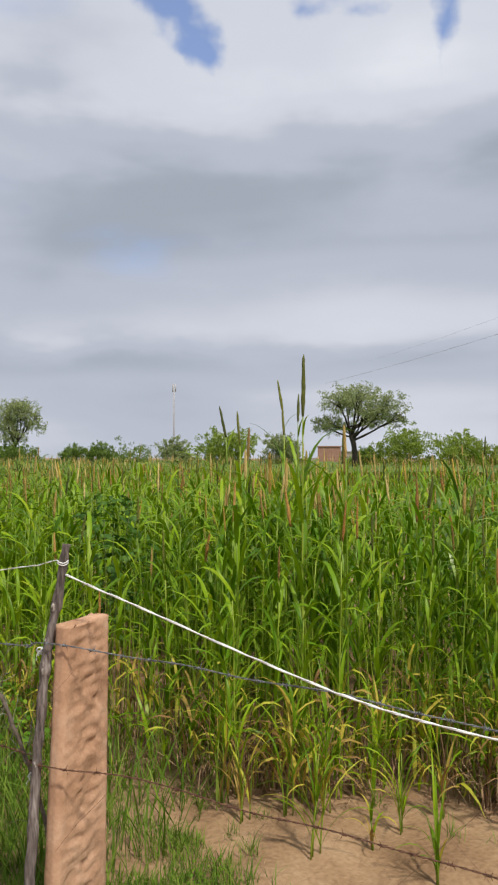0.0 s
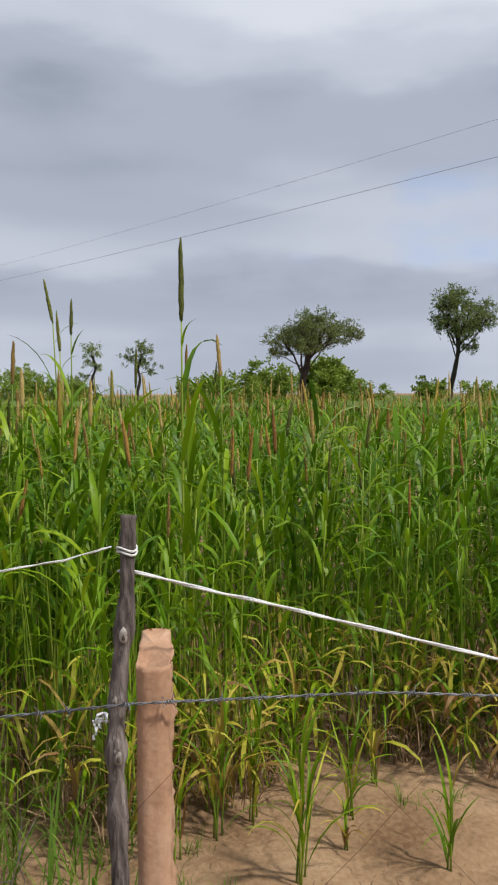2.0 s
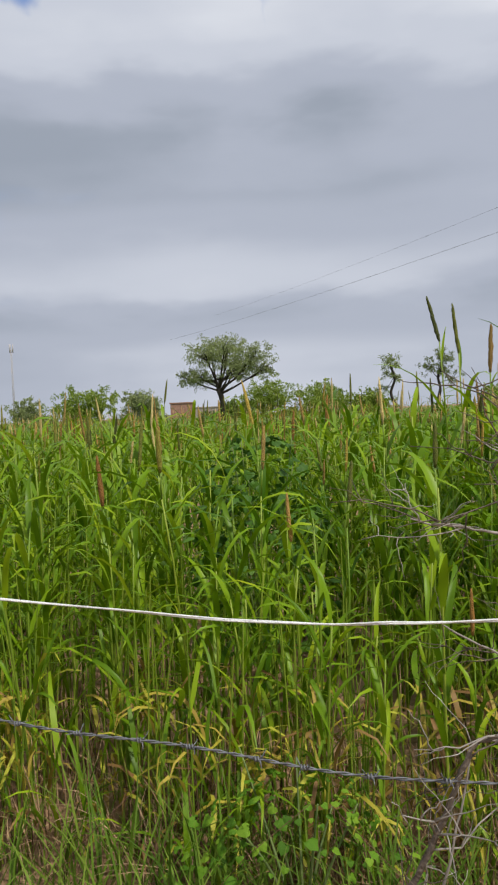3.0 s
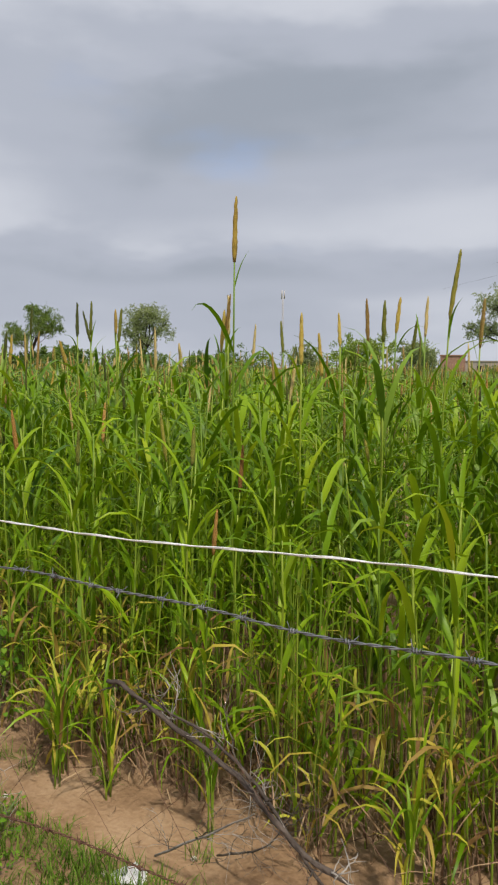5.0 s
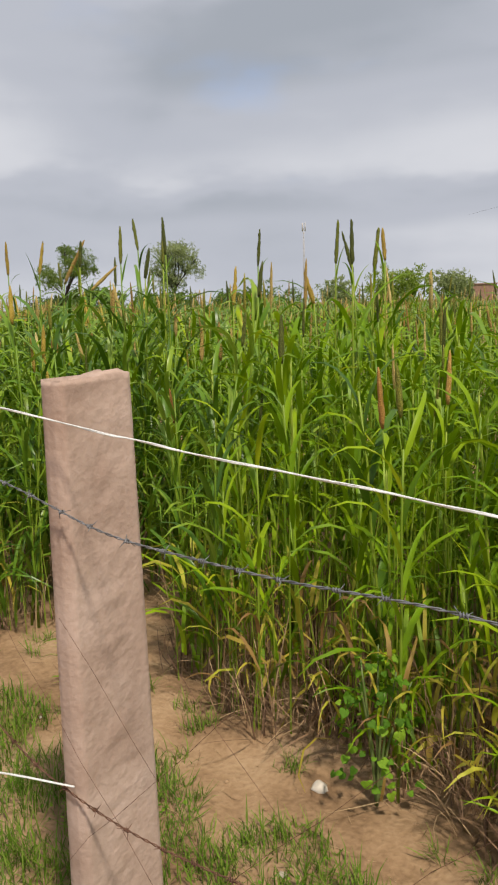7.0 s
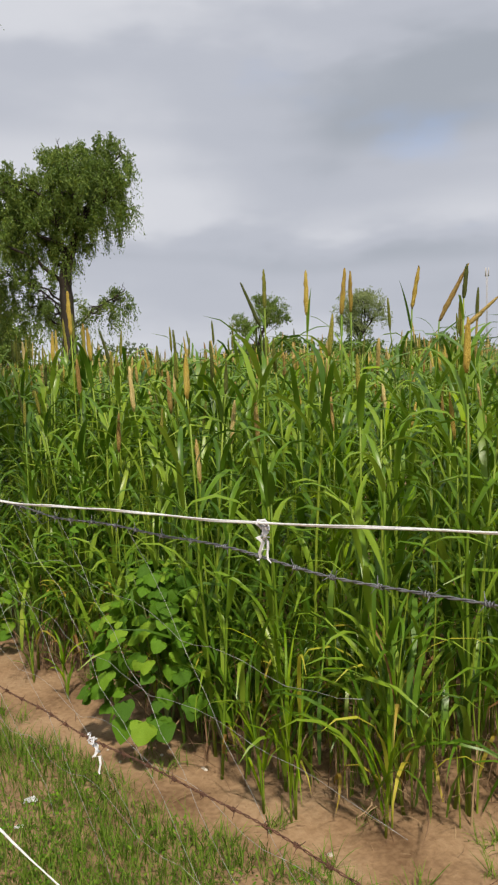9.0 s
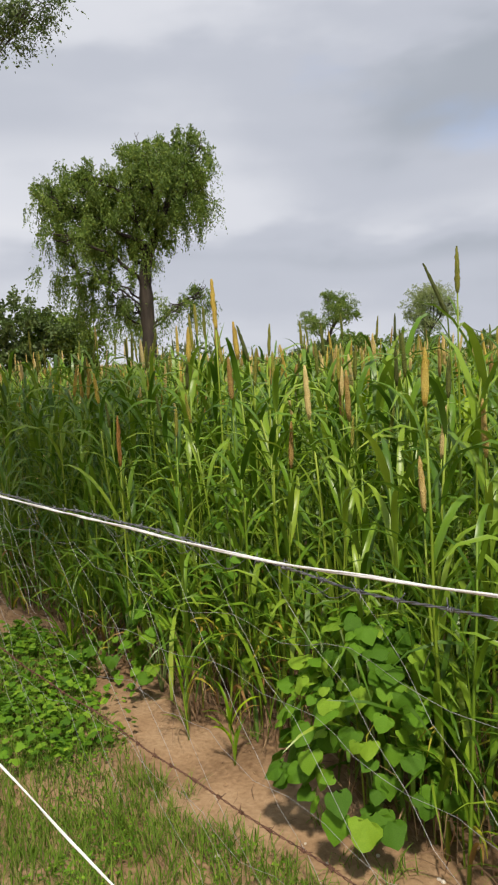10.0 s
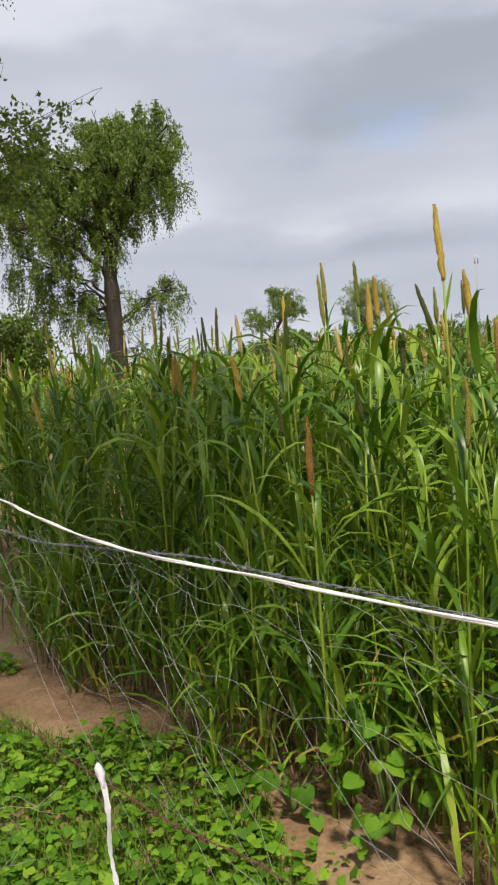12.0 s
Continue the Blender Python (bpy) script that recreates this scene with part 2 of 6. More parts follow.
DEADWOOD = material("weathered_wood", [(0.25, (0.045, 0.036, 0.032)), (0.55, (0.15, 0.122, 0.11)), (0.85, (0.33, 0.29, 0.265))], scale=22, rough=0.9, bump=1.0, bump_scale=110, stretch=(1, 1, 0.15), grain=0.9)
THORNWOOD = material("thorn_wood", [(0.3, (0.06, 0.046, 0.034)), (0.7, (0.20, 0.16, 0.125))], scale=25, rough=0.85, bump=0.6, bump_scale=120)
DARKWOOD = material("dark_dead_wood", [(0.3, (0.030, 0.022, 0.017)), (0.7, (0.115, 0.088, 0.07))], scale=25, rough=0.85, bump=0.6, bump_scale=120)
TWIG_PALE = material("bleached_twig", [(0.3, (0.20, 0.175, 0.15)), (0.7, (0.42, 0.385, 0.34))], scale=30, rough=0.85)
SANDSTONE = material("red_sandstone", [(0.25, (0.32, 0.18, 0.105)), (0.5, (0.465, 0.28, 0.175)), (0.75, (0.59, 0.395, 0.27))], scale=7, detail=8, rough=0.9, bump=0.16, bump_scale=90, grain=0.35, spec=0.2)
GREYSTONE = material("pinkish_sandstone", [(0.25, (0.34, 0.235, 0.185)), (0.5, (0.45, 0.33, 0.27)), (0.75, (0.55, 0.42, 0.36))], scale=5, detail=8, rough=0.9, bump=0.3, bump_scale=60, grain=0.25, spec=0.2)
ROPE = material("white_tape", [(0.3, (0.66, 0.67, 0.66)), (0.7, (0.86, 0.87, 0.85))], scale=40, rough=0.6, bump=0.4, bump_scale=300)
PLASTIC = material("torn_white_plastic", [(0.3, (0.70, 0.70, 0.72)), (0.7, (0.88, 0.88, 0.90))], scale=30, rough=0.35, through_light=0.25)
WIRE = material("galvanised_wire", [(0.3, (0.11, 0.115, 0.125)), (0.7, (0.25, 0.255, 0.27))], scale=60, rough=0.55, metal=0.4)
RUST = material("rusty_wire", [(0.3, (0.075, 0.035, 0.022)), (0.7, (0.19, 0.095, 0.06))], scale=50, rough=0.8, metal=0.2)
NETWIRE = material("thin_net_wire", [(0.3, (0.20, 0.20, 0.19)), (0.7, (0.42, 0.42, 0.40))], scale=50, rough=0.5, metal=0.3)
CABLE = material("power_cable", [(0.3, (0.10, 0.10, 0.11)), (0.7, (0.16, 0.16, 0.17))], rough=0.6)
STEEL = material("mast_steel", [(0.3, (0.36, 0.35, 0.36)), (0.7, (0.46, 0.45, 0.45))], rough=0.6)
BRICK = material("old_brickwork", [(0.3, (0.27, 0.145, 0.105)), (0.7, (0.38, 0.22, 0.165))], scale=2.5, detail=8, rough=0.9)
MUDWALL = material("grey_plaster", [(0.3, (0.30, 0.25, 0.22)), (0.7, (0.42, 0.36, 0.32))], scale=1.5, detail=8, rough=0.95)
CANOPY = material("far_millet_canopy", [(0.25, (0.04, 0.08, 0.010)), (0.5, (0.085, 0.135, 0.016)), (0.7, (0.13, 0.16, 0.03)), (0.85, (0.20, 0.17, 0.05))], scale=1.6, detail=10, rough=0.8, bump=1.0, bump_scale=4, grain=0.5)
PEBBLE = material("pale_pebble", [(0.3, (0.42, 0.36, 0.29)), (0.7, (0.66, 0.60, 0.52))], scale=30, rough=0.8, vary=0.4)


# ---- geometry tools ----
class Geo:
    """Vertices and faces gathered from many strips and tubes, with a material slot for each face."""

    def __init__(self):
        self.v, self.f, self.m, self.n = [], [], [], 0

    def add(self, verts, faces, slot=0):
        k = self.n
        self.v.append(np.asarray(verts, float).reshape(-1, 3))
        self.f += [tuple(i + k for i in q) for q in faces]
        self.m += [slot] * len(faces)
        self.n += len(self.v[-1])

    def mesh(self, name, mats, smooth=True):
        me = bpy.data.meshes.new(name)
        me.from_pydata(np.concatenate(self.v).tolist(), [], self.f)
        for m in mats:
            me.materials.append(m)
        me.polygons.foreach_set("material_index", np.array(self.m, dtype=np.int32))
        me.polygons.foreach_set("use_smooth", np.full(len(self.f), smooth))
        me.update()
        return me


def part(name, geo, mats, parent=None, label="", smooth=True):
    """One mesh object, under parent if there is one."""
    me = geo.mesh(name, mats if isinstance(mats, (list, tuple)) else [mats], smooth) if isinstance(geo, Geo) else geo
    ob = new(name, me)
    ob.parent = parent
    if label:
        ob["label"] = label
    return ob


def empty(name, x=0.0, y=0.0, z=0.0, rz=0.0):
    ob = new(name)
    ob.matrix_basis = pose(x, y, z, 0, 0, rz)
    return ob


def tube(pts, radii, sides=6, cap=True):
    """A tapered tube along points."""
    pts = np.asarray(pts, float)
    n = len(pts)
    radii = np.broadcast_to(np.asarray(radii, float), (n,))
    d = np.gradient(pts, axis=0)
    d /= np.linalg.norm(d, axis=1)[:, None] + 1e-9
    ref = np.array([0, 0, 1.0]) if abs(d[:, 2]).mean() < 0.8 else np.array([1.0, 0.15, 0])
    u = np.cross(d, ref)
    u /= np.linalg.norm(u, axis=1)[:, None] + 1e-9
    w = np.cross(d, u)
    ang = np.arange(sides) * 2 * np.pi / sides
    ring = u[:, None, :] * np.cos(ang)[None, :, None] + w[:, None, :] * np.sin(ang)[None, :, None]
    v = (pts[:, None, :] + ring * radii[:, None, None]).reshape(-1, 3)
    f = [(i * sides + j, i * sides + (j + 1) % sides, (i + 1) * sides + (j + 1) % sides, (i + 1) * sides + j)
         for i in range(n - 1) for j in range(sides)]
    if cap:
        f += [tuple(range(sides - 1, -1, -1)), tuple((n - 1) * sides + j for j in range(sides))]
    return v, f


def smooth_line(pts, per=6):
    """Catmull-Rom through points."""
    p = np.asarray(pts, float)
    p = np.vstack([2 * p[0] - p[1], p, 2 * p[-1] - p[-2]])
    out = []
    for i in range(1, len(p) - 2):
        for s in np.arange(per) / per:
            out.append(0.5 * (2 * p[i] + (p[i + 1] - p[i - 1]) * s + (2 * p[i - 1] - 5 * p[i] + 4 * p[i + 1] - p[i + 2]) * s ** 2
                              + (3 * p[i] - p[i - 1] - 3 * p[i + 1] + p[i + 2]) * s ** 3))
    out.append(p[-2])
    return np.array(out)


def wobble(pts, amount, rng, octave=1):
    p = np.array(pts, float)
    k = rng.normal(0, amount, p.shape)
    for _ in range(octave):
        k = (k + np.roll(k, 1, 0) + np.roll(k, -1, 0)) / 1.8
    k[0] = k[-1] = 0
    return p + k


def blade(base, az, length, width, rise, droop, segs=6, fold=0.0, twist=0.0):
    """A long grass leaf from base: rise is its first slope in degrees, droop how far it bends over."""
    s = np.linspace(0, 1, segs + 1)
    ang = np.radians(rise - droop * s ** 1.7)
    step = length / segs
    r = np.concatenate([[0], np.cumsum(np.cos(ang[:-1]) * step)])
    z = np.concatenate([[0], np.cumsum(np.sin(ang[:-1]) * step)])
    az2 = az + twist * s * 0.6
    cx, cy = np.cos(az2), np.sin(az2)
    mid = np.stack([base[0] + r * cx, base[1] + r * cy, base[2] + z], 1)
    w = width * 0.5 * np.minimum(1, 0.45 + s * 3.2) * np.clip(1 - s ** 2.6, 0.03, 1)
    roll = twist * s
    side = np.stack([-cy * np.cos(roll), cx * np.cos(roll), np.sin(roll)], 1)
    a, b = mid - side * w[:, None], mid + side * w[:, None]
    if fold:
        a[:, 2] += w * fold
        b[:, 2] += w * fold
        v = np.stack([a, mid, b], 1).reshape(-1, 3)
        f = []
        for i in range(segs):
            k = 3 * i
            f += [(k, k + 1, k + 4, k + 3), (k + 1, k + 2, k + 5, k + 4)]
    else:
        v = np.stack([a, b], 1).reshape(-1, 3)
        f = [(2 * i, 2 * i + 1, 2 * i + 3, 2 * i + 2) for i in range(segs)]
    return v, f


def spike(base, top, radius, sides=8, rings=9, rough=0.12, rng=None):
    """A bristly millet head between two points."""
    s = np.linspace(0, 1, rings)
    pts = np.asarray(base)[None] * (1 - s)[:, None] + np.asarray(top)[None] * s[:, None]
    r = radius * np.interp(s, [0, 0.06, 0.22, 0.5, 0.8, 0.94, 1.0], [0.45, 0.72, 1.0, 0.95, 0.74, 0.52, 0.2])
    v, f = tube(pts, r, sides)
    if rng is not None:
        v = v + rng.normal(0, radius * rough, v.shape) * [1, 1, 0.4]
    return v, f


def lobed_leaf(w, l, wave=0.06, cup=0.14, ph=0.0):
    """A broad round leaf with shallow lobes: stalk at the origin, tip along +y, edge wavy and drooping."""
    n = 15
    th = np.linspace(-np.pi * 0.90, np.pi * 0.90, n)
    r = 0.52 * (1 + 0.10 * np.cos(3 * th) + 0.05 * np.cos(5 * th + ph)) * np.where(np.abs(th) > 2.6, 0.80, 1.0) * (1 + 0.22 * np.exp(-(th / 0.30) ** 2))
    rim = np.stack([w * r * np.sin(th), l * (0.42 + r * np.cos(th)), wave * np.sin(4 * th + ph) - cup * r], 1)
    mid = rim * 0.55 + np.array([0, l * 0.15, 0])
    mid[:, 2] = wave * 0.3 * np.sin(4 * th + ph) - cup * 0.10 + 0.03 * np.abs(np.sin(th))
    v = np.vstack([[(0, 0, 0)], mid, rim])
    f = []
    for i in range(n - 1):
        f += [(0, i + 2, i + 1), (1 + i, 2 + i, n + 2 + i, n + 1 + i)]
    return v, f


def turned(v, rx, ry, rz, at, scale=1.0):
    m = np.array(Euler((rx, ry, rz)).to_matrix())
    return (np.asarray(v) * scale) @ m.T + np.asarray(at)


# ---- ground ----
def field_edge(x):
    """The crop's ragged near edge."""
    return 0.055 * np.sin(5.3 * x) + 0.05 * np.sin(11.7 * x + 1) + 0.03 * np.sin(23 * x) + np.interp(x, [-14, -11.3, -10.2, -9.4, -8.15, -7.85, -7.56, -7.42, -7.2, -6.95, -6.7, -6.4, -5.5, -5, -4.2, -3, -1.5, -0.3, 0.3, 0.65, 1.7, 4],
                     [0.8, 0.87, 0.92, 0.95, 0.88, 1.04, 1.16, 1.9, 2.0, 1.6, 1.3, 1.2, 1.08, 0.98, 1.1, 1.1, 1.15, 1.4, 1.45, 1.9, 1.6, 1.5])


def verge_edge(x):
    return np.interp(x, [-14, -12, -11.65, -11.35, -10.95, -10.6, -10.2, -9.7, -9.2, -8.5, -7.9, -7, -5.6, -4.7, -3.5, -2, -0.6, -0.1, 0.4, 0.8, 4],
                     [0.4, 0.35, 0.5, 0.84, 0.74, 0.6, 0.46, 0.42, 0.42, 0.5, 0.62, 0.8, 0.68, 0.64, 0.6, 0.8, 1.0, 0.9, 0.75, 0.45, 0.3])


def spaced(lo, hi, dense_lo, dense_hi, cell, grow=1.35):
    mid = list(np.arange(dense_lo, dense_hi + cell / 2, cell))
    step, x = cell, mid[-1]
    while x < hi:
        step *= grow
        x += step
        mid.append(min(x, hi))
    step, x = cell, mid[0]
    while x > lo:
        step *= grow
        x -= step
        mid.insert(0, max(x, lo))
    return np.array(mid)


def height(x, y):
    """The lie of the sand, shared by all that stands on it."""
    h = 0.018 * noise.noise((x * 1.3, y * 1.3, 0)) + 0.026 * noise.noise((x * 4, y * 4, 3)) + 0.014 * noise.noise((x * 10, y * 10, 7))
    return h * max(0.0, min(1.0, (30 - abs(x + 4) - abs(y)) / 10))


def build_ground():
    xs, ys = spaced(-1500, 1500, -14, 4.5, 0.065), spaced(-1200, 1500, -0.6, 2.4, 0.055)
    v = [(x, y, height(x, y)) for y in ys for x in xs]
    nx = len(xs)
    f = [(j * nx + i, j * nx + i + 1, (j + 1) * nx + i + 1, (j + 1) * nx + i) for j in range(len(ys) - 1) for i in range(nx - 1)]
    g = Geo()
    g.add(v, f)
    ob = part("ground", g, SAND)
    tagged(ob, "pale reddish sandy soil with small bumps and scattered litter", "ground", kind="structure")


build_ground()


# ---- fence: stone slabs, stake, tape, barbed wires ----
FENCE = "field fence"


def strand_y(x, z=1.0):
    return -(0.088 if z > 0.9 else 0.124) * math.exp(-((x - 0.035) / 0.15) ** 4)


def slab(name, x0, x1, y0, y1, top, seed, label, mat=SANDSTONE, spread=(1.16, -0.24, -0.10, 0.13), rugged=1.0):
    """A split sandstone slab post, rough-hewn, with chipped top and edges."""
    g = Geo()
    nz, sx, sy = 130, 5, 22
    loop = ([(i / sx, 0) for i in range(sx)] + [(1, j / sy) for j in range(sy)] + [(1 - i / sx, 1) for i in range(sx)] + [(0, 1 - j / sy) for j in range(sy)])
    v = []
    for k in range(nz + 1):
        z = -0.25 + (top + 0.25) * k / nz
        t = k / nz
        for (a, b) in loop:
            x = x0 + (x1 - x0) * a * (1 - 0.10 * t) + (x1 - x0) * 0.05 * t
            y = y0 + (y1 - y0) * (b * (spread[0] + spread[1] * t) + spread[2] + spread[3] * t)
            corner = (a in (0, 1)) and (b in (0, 1))
            nx, ny = (a - 0.5) * 2, (b - 0.5) * 2
            rip = 0.008 * noise.noise((y * 9 + seed, z * 16, x * 9)) + 0.007 * math.sin(z * 62 + 5 * noise.noise((y * 14, z * 5, seed))) * max(0, noise.noise((y * 5, z * 3.2, seed + 4)) + 0.15) + 0.006 * noise.noise((y * 30, z * 42 + seed, 2)) + 0.004 * noise.noise((x * 70, y * 70, z * 70))
            rip *= rugged * (0.35 if a == 0 else 1.0)
            if a == 1:
                # ripple marks and flaked patches of the split face
                rip += rugged * (0.0034 * math.sin(z * 140 + 7 * noise.noise((y * 12, z * 4, seed))) * max(0.0, noise.noise((y * 4, z * 2.5, seed + 9)) + 0.45) + 0.0011 * math.floor(3 * noise.noise((y * 15, z * 11, 5 + seed))))
            rip *= 0.08 + 0.92 * math.sin(math.pi * min(max(b, 0), 1)) if abs(nx) > 0.98 else 0.12
            if abs(nx) > 0.98:
                x += nx * rip * 0.8
            if abs(ny) > 0.98:
                y += ny * rip * 0.7
            if corner:
                x -= nx * 0.006
                y -= ny * 0.008
            zz = z
            if k == nz:
                x = (x - (x0 + x1) / 2) * 0.85 + (x0 + x1) / 2
                zz = z - 0.045 * (0.8 - b) * (b < 0.8) - 0.06 * (b - 0.8) * (b > 0.8) - 0.012 * abs(noise.noise((x * 40, y * 25, seed)))
            v.append((x, y, zz))
    n = len(loop)
    f = [(k * n + i, k * n + (i + 1) % n, (k + 1) * n + (i + 1) % n, (k + 1) * n + i) for k in range(nz) for i in range(n)]
    c = np.mean(np.array(v[-n:]), axis=0) + [0, 0, 0.012]
    v.append(tuple(c))
    f += [(nz * n + i, nz * n + (i + 1) % n, len(v) - 1) for i in range(n)]
    g.add(v, f)
    return tagged(part(name, g, mat, smooth=True), label, "fence post", FENCE + " posts")


slab("stone_post", 0.011, 0.074, -0.078, 0.145, 1.145, 3, "rough red sandstone slab post standing in grass beside a wooden stake", spread=(1.299, -0.309, -0.352, 0.382), rugged=1.7)
slab("stone_post", -5.84, -5.765, 0.02, 0.25, 1.455, 8, "tall pinkish grey sandstone slab post with smooth sawn face", GREYSTONE, rugged=0.4)


def knotted_strip(name, at, tails, seed, label):
    """A torn strip tied round a wire: a knot and hanging tails."""
    rng = np.random.default_rng(seed)
    top = empty(name, *at)
    g = Geo()
    th = np.linspace(0, 2 * np.pi * 2.2, 22)
    g.add(*tube(np.stack([0.012 * np.sin(th * 0.5), 0.009 * np.cos(th), 0.009 * np.sin(th)], 1) * 0.8 + rng.normal(0, 0.002, (22, 3)), 0.0024, 5))
    part("knot", g, PLASTIC, top)
    for (dx, dy, dz) in tails:
        dx, dy, dz = dx * 0.6, dy * 0.6, dz * 0.7
        s = np.linspace(0, 1, 9)
        mid = np.stack([dx * s, dy * s, dz * s ** 1.2], 1) + rng.normal(0, 0.004, (9, 3)) * (s > 0)[:, None]
        w = 0.0045 * (1 - 0.55 * s) + rng.normal(0, 0.001, 9)
        tw = rng.uniform(-2, 2) * s + rng.uniform(0, 3)
        side = np.stack([np.cos(tw), np.sin(tw), 0 * s], 1) * w[:, None]
        g = Geo()
        g.add(np.stack([mid - side, mid + side], 1).reshape(-1, 3), [(2 * i, 2 * i + 1, 2 * i + 3, 2 * i + 2) for i in range(8)])
        part("tail", g, PLASTIC, top)
    return tagged(top, label, "plastic strip", "torn strips on the fence")


def stake():
    top = empty("wooden_stake", -0.028, -0.035, 0)
    rng = np.random.default_rng(5)
    line = smooth_line([(0.045, -0.17, -0.2), (0.036, -0.135, 0.3), (0.022, -0.095, 0.65), (0.010, -0.06, 0.85), (0.008, -0.028, 1.05), (0.022, 0.005, 1.22), (0.028, 0.035, 1.39)], 8)
    r = np.linspace(0.0165, 0.0145, len(line)) * (1 + 0.08 * np.sin(np.arange(len(line)) * 1.3)) + rng.normal(0, 0.0007, len(line))
    line = smooth_line(line, 3)
    r = np.interp(np.linspace(0, 1, len(line)), np.linspace(0, 1, len(r)), r)
    for z, swell in ((1.19, 0.0045), (1.07, 0.003), (0.985, 0.006), (0.70, 0.004), (0.50, 0.003)):
        r += swell * np.exp(-((line[:, 2] - z) / 0.022) ** 2)
    v, f = tube(line, r, 14)
    core = np.array([np.interp(v[:, 2], line[:, 2], line[:, i]) for i in range(2)]).T
    rad = v[:, :2] - core
    for i, p in enumerate(v):
        rad[i] *= 1 + 0.28 * noise.noise((p[0] * 60, p[1] * 60, p[2] * 7)) + 0.16 * noise.noise((p[0] * 150, p[1] * 150, p[2] * 22))
    v[:, :2] = core + rad
    g = Geo()
    g.add(v, f)
    part("pole", g, DEADWOOD, top)
    for z, x in ((1.325, 0.025), (1.332, 0.025)):
        th = np.linspace(0, 2 * np.pi, 17)
        g = Geo()
        g.add(*tube(np.stack([x + 0.018 * np.cos(th), 0.022 + 0.018 * np.sin(th), z + 0.004 * np.sin(th * 2)], 1), 0.0021, 5))
        part("binding", g, ROPE, top, "white tape wound round the stake")
    # scars of cut side branches on the side towards the path
    for z, dx, s in ((1.185, 0.001, 0.009), (1.075, -0.004, 0.0055), (0.985, 0.005, 0.010), (0.70, 0.006, 0.006)):
        cx, cy = np.interp(z, line[:, 2], line[:, 0]), np.interp(z, line[:, 2], line[:, 1])
        g = Geo()
        g.add(*spike((cx + dx, cy - 0.012, z - s * 1.7), (cx + dx * 0.6, cy - 0.014, z + s * 1.7), s, 9, 7, 0.12, rng))
        part("branch_scar", g, TWIG_PALE, top, "pale scar of a cut side branch")
        g = Geo()
        g.add(*spike((cx + dx, cy - 0.0125 - s, z - s * 0.8), (cx + dx, cy - 0.0125 - s, z + s * 0.3), s * 0.33, 7, 5, 0.1, rng))
        part("branch_pith", g, DARKWOOD, top, "dark rotten heart of a cut branch")
    tagged(top, "weathered grey wooden stake tied with white tape beside the slab", "stake")


stake()


def rope_line(name, pts, radius, label, mat=ROPE):
    rng = np.random.default_rng(len(pts))
    line = smooth_line(pts, 14)
    line = wobble(line, 0.0005, rng, 2)
    g = Geo()
    n = len(line)
    tw = np.arange(n) * 0.33
    d = np.gradient(line, axis=0)
    d /= np.linalg.norm(d, axis=1)[:, None]
    u = np.cross(d, [0, 0, 1.0])
    w = np.cross(u, d)
    if isinstance(radius, tuple):
        radius = np.interp(line[:, 0], [k for k, _ in radius], [r for _, r in radius])
    wide = np.broadcast_to(radius, (n,))
    for ph in (0, np.pi):
        off = (u * np.cos(tw + ph)[:, None] + w * np.sin(tw + ph)[:, None]) * wide[:, None] * 0.45
        g.add(*tube(line + off, wide * 0.72, 6))
    return tagged(part(name, g, mat), label, "fence tape", "tapes on the fence")


def strand(pts, y=None):
    return [(x, strand_y(x, z) if y is None else y, z) for x, z in pts]


def straight(pts):
    return [(x, -0.012, z) for x, z in pts]


rope_line("fence_tape", straight([(-0.02, 1.29), (0.012, 1.287), (0.16, 1.248), (0.3, 1.211), (0.49, 1.16), (0.743, 1.091), (0.934, 1.043), (1.05, 1.02), (1.16, 1.002), (1.27, 0.99), (1.47, 0.977), (1.88, 0.962), (2.6, 0.97), (3.8, 1.03)]), 0.0032,
          "white fence tape sagging from the stake to the barbed wire")
rope_line("fence_tape", straight([(-0.03, 1.335), (-0.12, 1.312), (-0.25, 1.291), (-0.36, 1.270), (-0.50, 1.249), (-0.72, 1.236), (-0.90, 1.225), (-1.2, 1.215), (-1.9, 1.255), (-2.63, 1.325), (-3.03, 1.309), (-3.30, 1.297), (-3.55, 1.279), (-3.78, 1.265), (-3.97, 1.259), (-4.13, 1.257), (-4.25, 1.260),
                                (-4.4, 1.269), (-4.6, 1.280), (-4.8, 1.294), (-5.06, 1.314), (-5.38, 1.334), (-5.6, 1.353), (-5.95, 1.385), (-6.28, 1.41), (-6.7, 1.365), (-7.18, 1.31), (-7.67, 1.27), (-8.2, 1.222), (-8.8, 1.202),
                                (-9.2, 1.185), (-9.75, 1.17), (-10.24, 1.16), (-10.6, 1.185), (-10.9, 1.22), (-11.6, 1.28), (-12.8, 1.3)]), ((-12, 0.0036), (-8.5, 0.0032), (-6.5, 0.0022), (-3.0, 0.0018), (-1.0, 0.0022), (0.0, 0.0018)),
          "taut white fence tape strung along the millet field")
rope_line("low_tape", [(-5.78, 0.0, 0.54), (-6.4, -0.13, 0.5), (-7.3, -0.19, 0.497), (-8.0, -0.225, 0.505), (-8.5, -0.25, 0.51), (-9.2, -0.28, 0.53), (-9.7, -0.31, 0.525), (-9.97, -0.32, 0.51)], ((-10, 0.0040), (-8.6, 0.0032), (-7.0, 0.0020)),
          "white tape strung low over the grass from post to stub")


